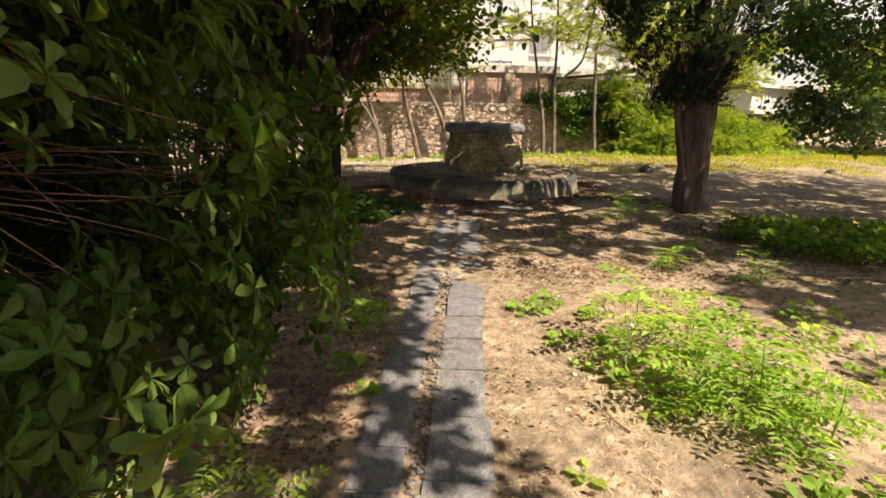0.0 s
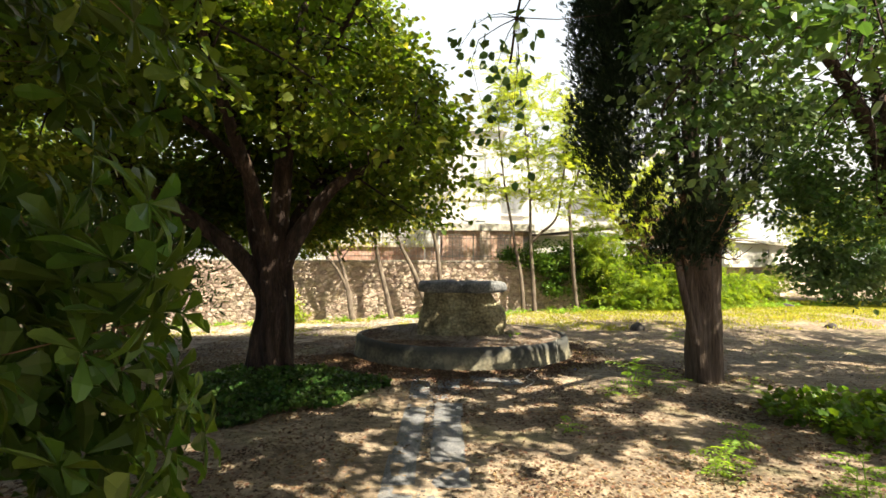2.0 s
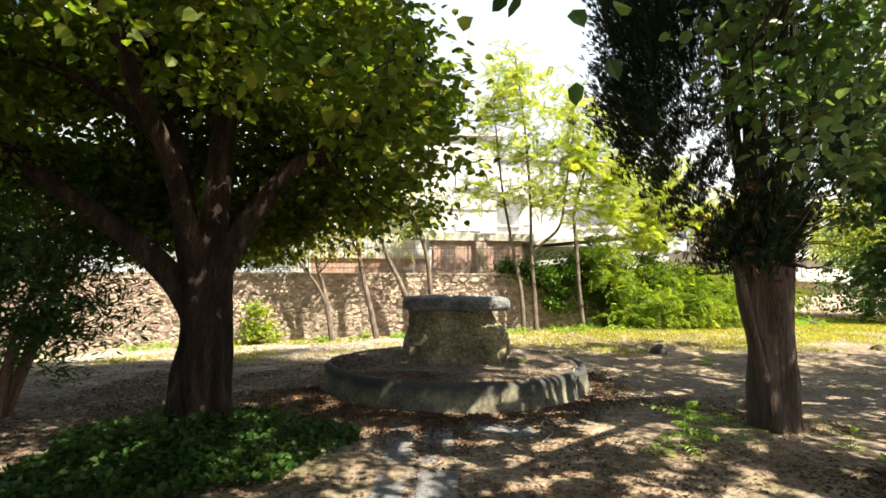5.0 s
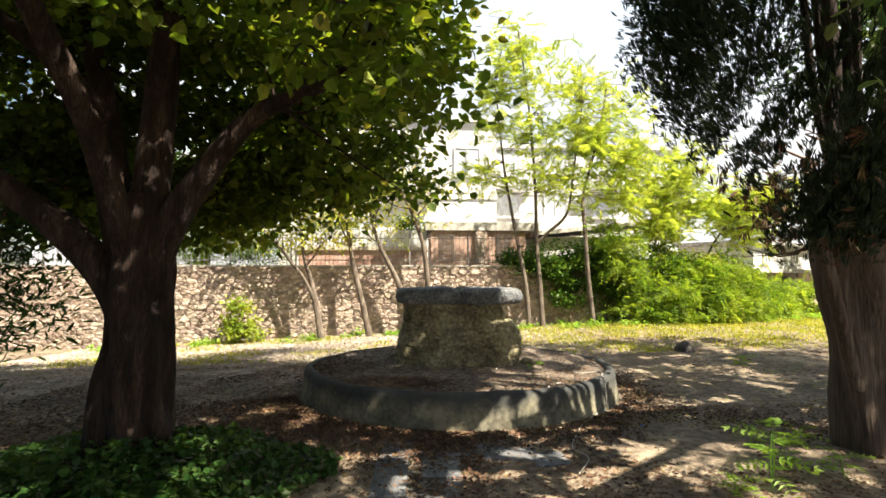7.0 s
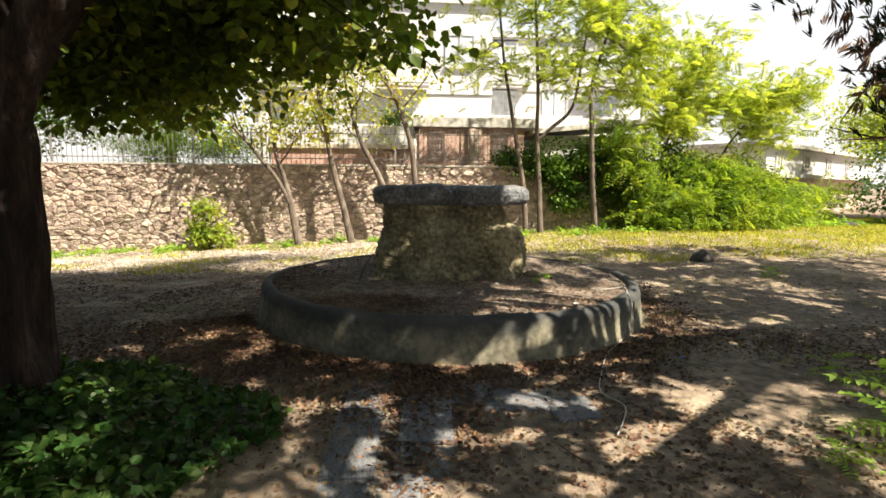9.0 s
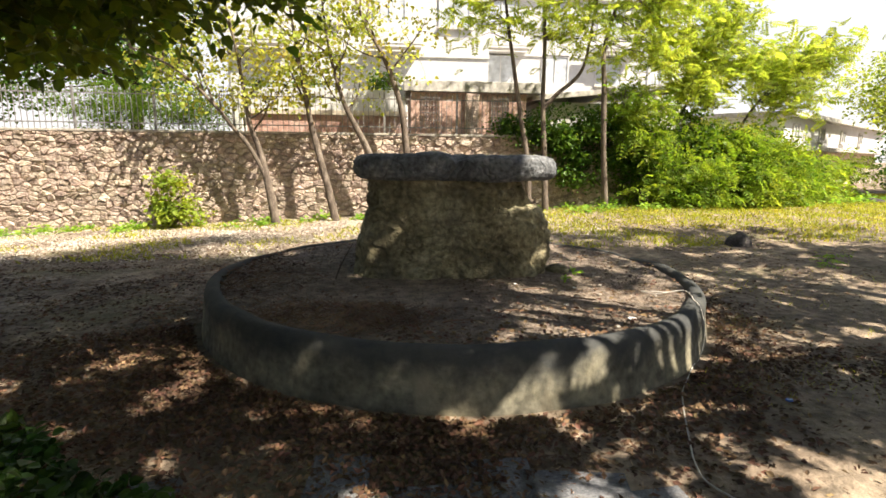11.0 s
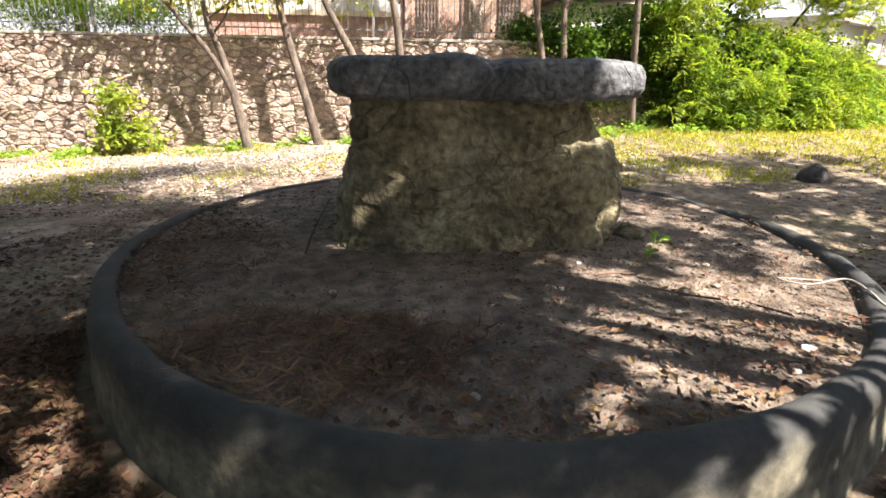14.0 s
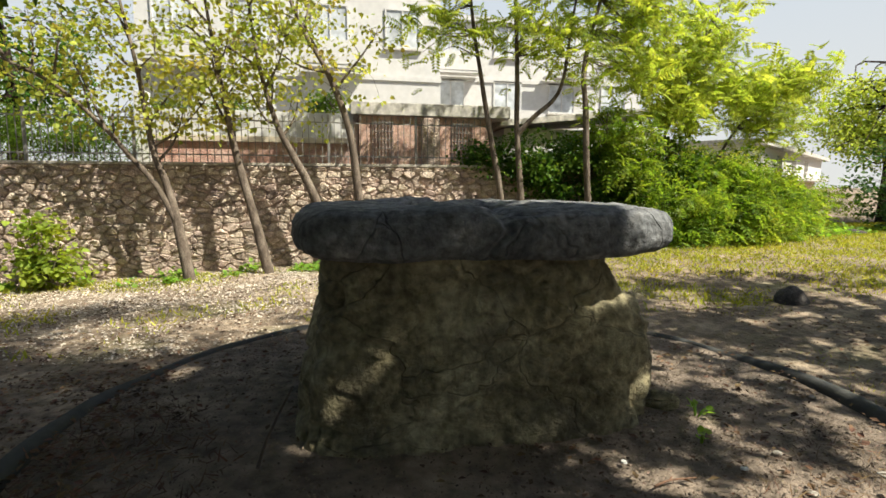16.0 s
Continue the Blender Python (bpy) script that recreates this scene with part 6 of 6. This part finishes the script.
    tagged(new("thin_grass", leaf_mesh("thin_grass", on_ground(x[k], y[k], -0.005), RNG.normal(size=(n, 3)) * 0.7 + np.array([0, 0, 0.8]), RNG.normal(size=(n, 3)), 0.06, BLADE, M_GRASS)), "thin short grass in the shade", "grass", kind="stuff")


build_cover()


# ---- small things ----
def pebble(name, label, x, y, z, sx, sy, sz, m, category="stone", seed=0.0, group=""):
    bm = bmesh.new()
    bmesh.ops.create_icosphere(bm, subdivisions=3, radius=1)
    for v in bm.verts:
        k = 1 + 0.28 * noise.noise(v.co * 1.3 + Vector((seed, 0, 0))) + 0.1 * noise.noise(v.co * 3.7 + Vector((0, seed, 0)))
        v.co = Vector((v.co.x * sx * k, v.co.y * sy * k, max(v.co.z * sz * k, -sz * 0.5)))
    me = bpy.data.meshes.new(name)
    bm.to_mesh(me)
    bm.free()
    me.materials.append(m)
    me.polygons.foreach_set("use_smooth", [True] * len(me.polygons))
    ob = new(name, me)
    ob.matrix_basis = pose(x, y, z + sz * 0.4, 0, 0, seed * 40)
    return tagged(ob, label, category, group)


def stick(x, y, z, ln, turn, r=0.006):
    t = thing("stick", "thin dry brown stick on the soil", "stick", group="sticks")
    d = np.array([math.cos(turn), math.sin(turn), 0])
    s = np.array([-d[1], d[0], 0])
    p = [np.array([x, y, z + r]), np.array([x, y, z + r * 1.6]) + d * ln * 0.4 + s * ln * 0.06, np.array([x, y, z + r]) + d * ln]
    limb("shaft", p, r, r * 0.45, M_REDTWIG, t, 6, 9)
    q = p[1] + d * ln * 0.15
    limb("fork", [p[1], q + s * ln * 0.1], r * 0.6, r * 0.3, M_REDTWIG, t, 5, 4)


def build_small():
    pebble("rock", "dark weathered rock lying on the lawn", 5.85, 15.05, 0.02, 0.2, 0.17, 0.17, M_ROCK, seed=1.0)
    pebble("rock", "brown stone in the sunny grass", 11.3, 15.35, 0.0, 0.17, 0.15, 0.16, M_ROCK, seed=2.0)
    pebble("rock", "dark stone at the lawn edge", 14.3, 21.2, 0.12, 0.3, 0.18, 0.15, M_ROCK, seed=3.0)
    pebble("rock", "small mossy stone at the foot of the well", 2.02, 12.2, 0.32, 0.10, 0.08, 0.06, M_WELL, seed=4.0)
    for k in range(34):
        x, y = rnd(0.6, 3.6), rnd(2.3, 5.5)
        pebble("pebble", "small pale stone chip on the dry ground", x, y, hz(x, y), rnd(0.012, 0.03), rnd(0.012, 0.03), 0.012, M_COPING, "pebble", k * 1.7, "pale pebbles")
    for k in range(16):
        a, r = rnd(-2.6, 0.1), rnd(1.15, 1.95)
        pebble("pebble", "small grey stone chip on the plinth soil", PX + r * math.cos(a), PY + r * math.sin(a), 0.33, rnd(0.012, 0.026), rnd(0.012, 0.026), 0.01, M_COPING, "pebble", k * 2.3, "pale pebbles")
    for x, y, ln, a in ((1.99, 11.2, 0.3, 2.6), (1.2, 10.93, 0.16, 0.4), (0.81, 10.75, 0.2, 0.2), (2.2, 11.02, 0.18, 2.2), (0.48, 11.43, 0.14, 1.0), (1.52, 11.52, 0.2, 0.1)):
        stick(x, y, 0.335, ln, a)
    for x, y, ln, a in ((-0.15, 5.35, 0.3, 0.3), (-0.38, 2.85, 0.55, 0.6), (1.21, 2.85, 0.3, 1.9), (2.13, 6.95, 0.25, 0.5), (1.42, 8.68, 0.25, 2.0)):
        stick(x, y, hz(x, y) + 0.01, ln, a)
    t = thing("stick", "dry pale stick leaning on the foot of the well", "stick", group="sticks")
    limb("shaft", [(0.02, 11.98, 0.335), (0.06, 12.04, 0.44), (0.16, 12.12, 0.62)], 0.008, 0.004, M_TWIG, t, 6, 9)
    # rope over the kerb
    rope = thing("rope", "thin pale rope trailing over the kerb onto the ground", "rope")
    z = 0.375
    line = spline([(2.64, 11.36, 0.345), (2.44, 11.41, 0.345), (2.52, 11.31, 0.35), (2.72, 11.31, 0.372), (2.70, 11.16, 0.374), (2.65, 11.05, 0.372), (2.63, 10.93, 0.35), (2.63, 10.85, 0.2), (2.60, 10.83, 0.03), (2.48, 10.71, 0.02), (2.32, 10.51, 0.02), (2.17, 10.31, 0.02), (1.99, 9.96, 0.02), (1.82, 9.56, 0.02), (1.88, 9.31, 0.02), (1.68, 8.96, 0.02)], 90)
    v, f = tube_data(line, [0.0042] * 90, 6)
    piece("cord", raw_mesh("cord", v, f, M_ROPE, True), rope)
    knot = bmesh.new()
    bmesh.ops.create_icosphere(knot, subdivisions=2, radius=0.014, matrix=Matrix.Translation((2.17, 10.31, 0.022)))
    part("knot", knot, M_REDTWIG, rope, "small reddish knot")
    # scraps
    for x, y, z, m, label, w in ((2.05, 10.75, 0.345, M_WHITE, "torn scrap of white paper on the soil", 0.028), (1.95, 11.55, 0.345, M_WHITE, "round white bottle cap on the soil", 0.017), (1.22, 10.72, 0.345, M_BLUE, "tiny blue plastic scrap", 0.008), (2.75, 10.2, 0.02, M_BLUE, "small blue plastic scrap on the ground", 0.02), (1.5, 11.7, 0.345, M_WHITE, "tiny white scrap on the soil", 0.012)):
        bm = bmesh.new()
        bmesh.ops.create_cone(bm, cap_ends=True, segments=7, radius1=w, radius2=w * 0.9, depth=0.006)
        for v in bm.verts:
            v.co.x *= rnd(0.8, 1.3)
            v.co.z += rnd(-0.002, 0.002)
        me = bpy.data.meshes.new("scrap")
        bm.to_mesh(me)
        bm.free()
        me.materials.append(m)
        ob = new("scrap", me)
        ob.matrix_basis = pose(x, y, z, rnd(-4, 4), rnd(-4, 4), rnd(0, 90))
        tagged(ob, label, "litter")


build_small()


# ---- path slabs ----
def build_path():
    path = thing("path", "narrow garden path of grey stone slabs, dusty and worn", "path", kind="structure")
    part("bed", box(-0.75, 1.2, -3.0, 9.9, -0.09, -0.028), M_SOIL, path)
    meshes = []
    for k in range(8):
        bm = box(-0.5, 0.5, -0.5, 0.5, -0.05, 0.0)
        for v in bm.verts:
            v.co += Vector((rnd(-0.03, 0.03), rnd(-0.02, 0.02), 0))
        bmesh.ops.bevel(bm, geom=[e for e in bm.edges if all(v.co.z > -0.01 for v in e.verts)], offset=0.014, segments=2, affect="EDGES")
        me = bpy.data.meshes.new("slab")
        bm.to_mesh(me)
        bm.free()
        me.materials.append(M_SLAB)
        meshes.append(me)
    for c, w in ((-0.235, 0.27), (0.165, 0.33)):
        y = -2.8 + rnd(0, 0.3)
        while y < 9.6:
            ln = rnd(0.28, 0.8)
            cx = -0.02 + 0.053 * (y + ln / 2)
            k = rnd(0.9, 1.03)
            tip = Euler((rnd(-0.014, 0.014), rnd(-0.014, 0.014), -0.053 + rnd(-0.03, 0.03)))
            piece("slab", meshes[RNG.integers(8)], path, m=Matrix.LocRotScale((cx + c + (k - 1) * w * (0.5 if c > 0 else -0.5), y + ln / 2, 0.014 + rnd(-0.008, 0.006)), tip, (w * k, ln * rnd(0.97, 0.995), 1)))
            y += ln
    # small stones and grit in the worn middle strip
    v, f = [], []
    ico = bmesh.new()
    bmesh.ops.create_icosphere(ico, subdivisions=1, radius=1)
    iv, jf = np.array([q.co for q in ico.verts]), [tuple(q.index for q in t.verts) for t in ico.faces]
    ico.free()
    for k in range(1300):
        y = rnd(0.5, 9.6)
        r = rnd(0.006, 0.02) * (1 if rnd(0, 1) < 0.3 else 0.6)
        x = -0.06 + 0.053 * y + RNG.normal() * 0.055
        o = len(v)
        v += (iv * np.array([r * rnd(0.8, 1.5), r * rnd(0.8, 1.5), r * 0.55]) + np.array([x, y, 0.008])).tolist()
        f += [tuple(i + o for i in t) for t in jf]
    tagged(piece("grit", raw_mesh("grit", v, f, M_GRIT, False), path, "small embedded stones between the slabs"), kind="stuff")
    for x, yy, a, w in ((-0.62, 9.55, 0.2, 0.5), (1.25, 9.5, -0.15, 0.45), (1.55, 9.35, 0.1, 0.3), (-1.15, 9.6, 0.3, 0.35), (0.95, 9.62, 0.0, 0.3)):
        piece("slab", meshes[RNG.integers(8)], path, m=Matrix.LocRotScale((x, yy, 0.012), Euler((0, 0, a)), (w, 0.32, 1)))


build_path()


# ---- wall stones ----
def build_stones():
    cells = rubble_cells(-11, 7.5, -0.6, WALL_TOP - 0.045)
    near = [k for k, (p, _) in enumerate(cells) if -6.5 < p[0] < 2.2 and p[1] > hz(p[0], 20) - 0.08]
    RNG.shuffle(near)
    own = set(near[:300])
    far_v, far_f = [], []
    for k, (p, poly) in enumerate(cells):
        c, v, f = stone_data(p, poly)
        if v is None:
            continue
        y = WALL_Y - 0.004
        if k in own:
            piece("stone", raw_mesh("stone", v, f, M_STONE, False), WALL, m=pose(c[0], y, c[1]))
        else:
            off = len(far_v)
            far_v += [(a + c[0], b + y, d + c[1]) for a, b, d in v]
            far_f += [tuple(i + off for i in q) for q in f]
    tagged(piece("stones", raw_mesh("stones", far_v, far_f, M_STONE_J, False), WALL), kind="stuff")


build_stones()


# a bough out of view, hung on the spreading tree to shade the ground beside the path
crown("end_shade_bough", [(2.1, 2.85, 6.2, 1.15, 0.95, 0.35), (1.4, 3.7, 6.2, 0.8, 0.8, 0.3)], 150, 18, 0.34, 0.11, OVAL, M_DARKLEAF, bpy.data.objects["broadleaf_tree"], 0.1, 1.0, -0.2, 3.0, -0.3, "unseen outermost leafy bough, added for shade", gaps=True)
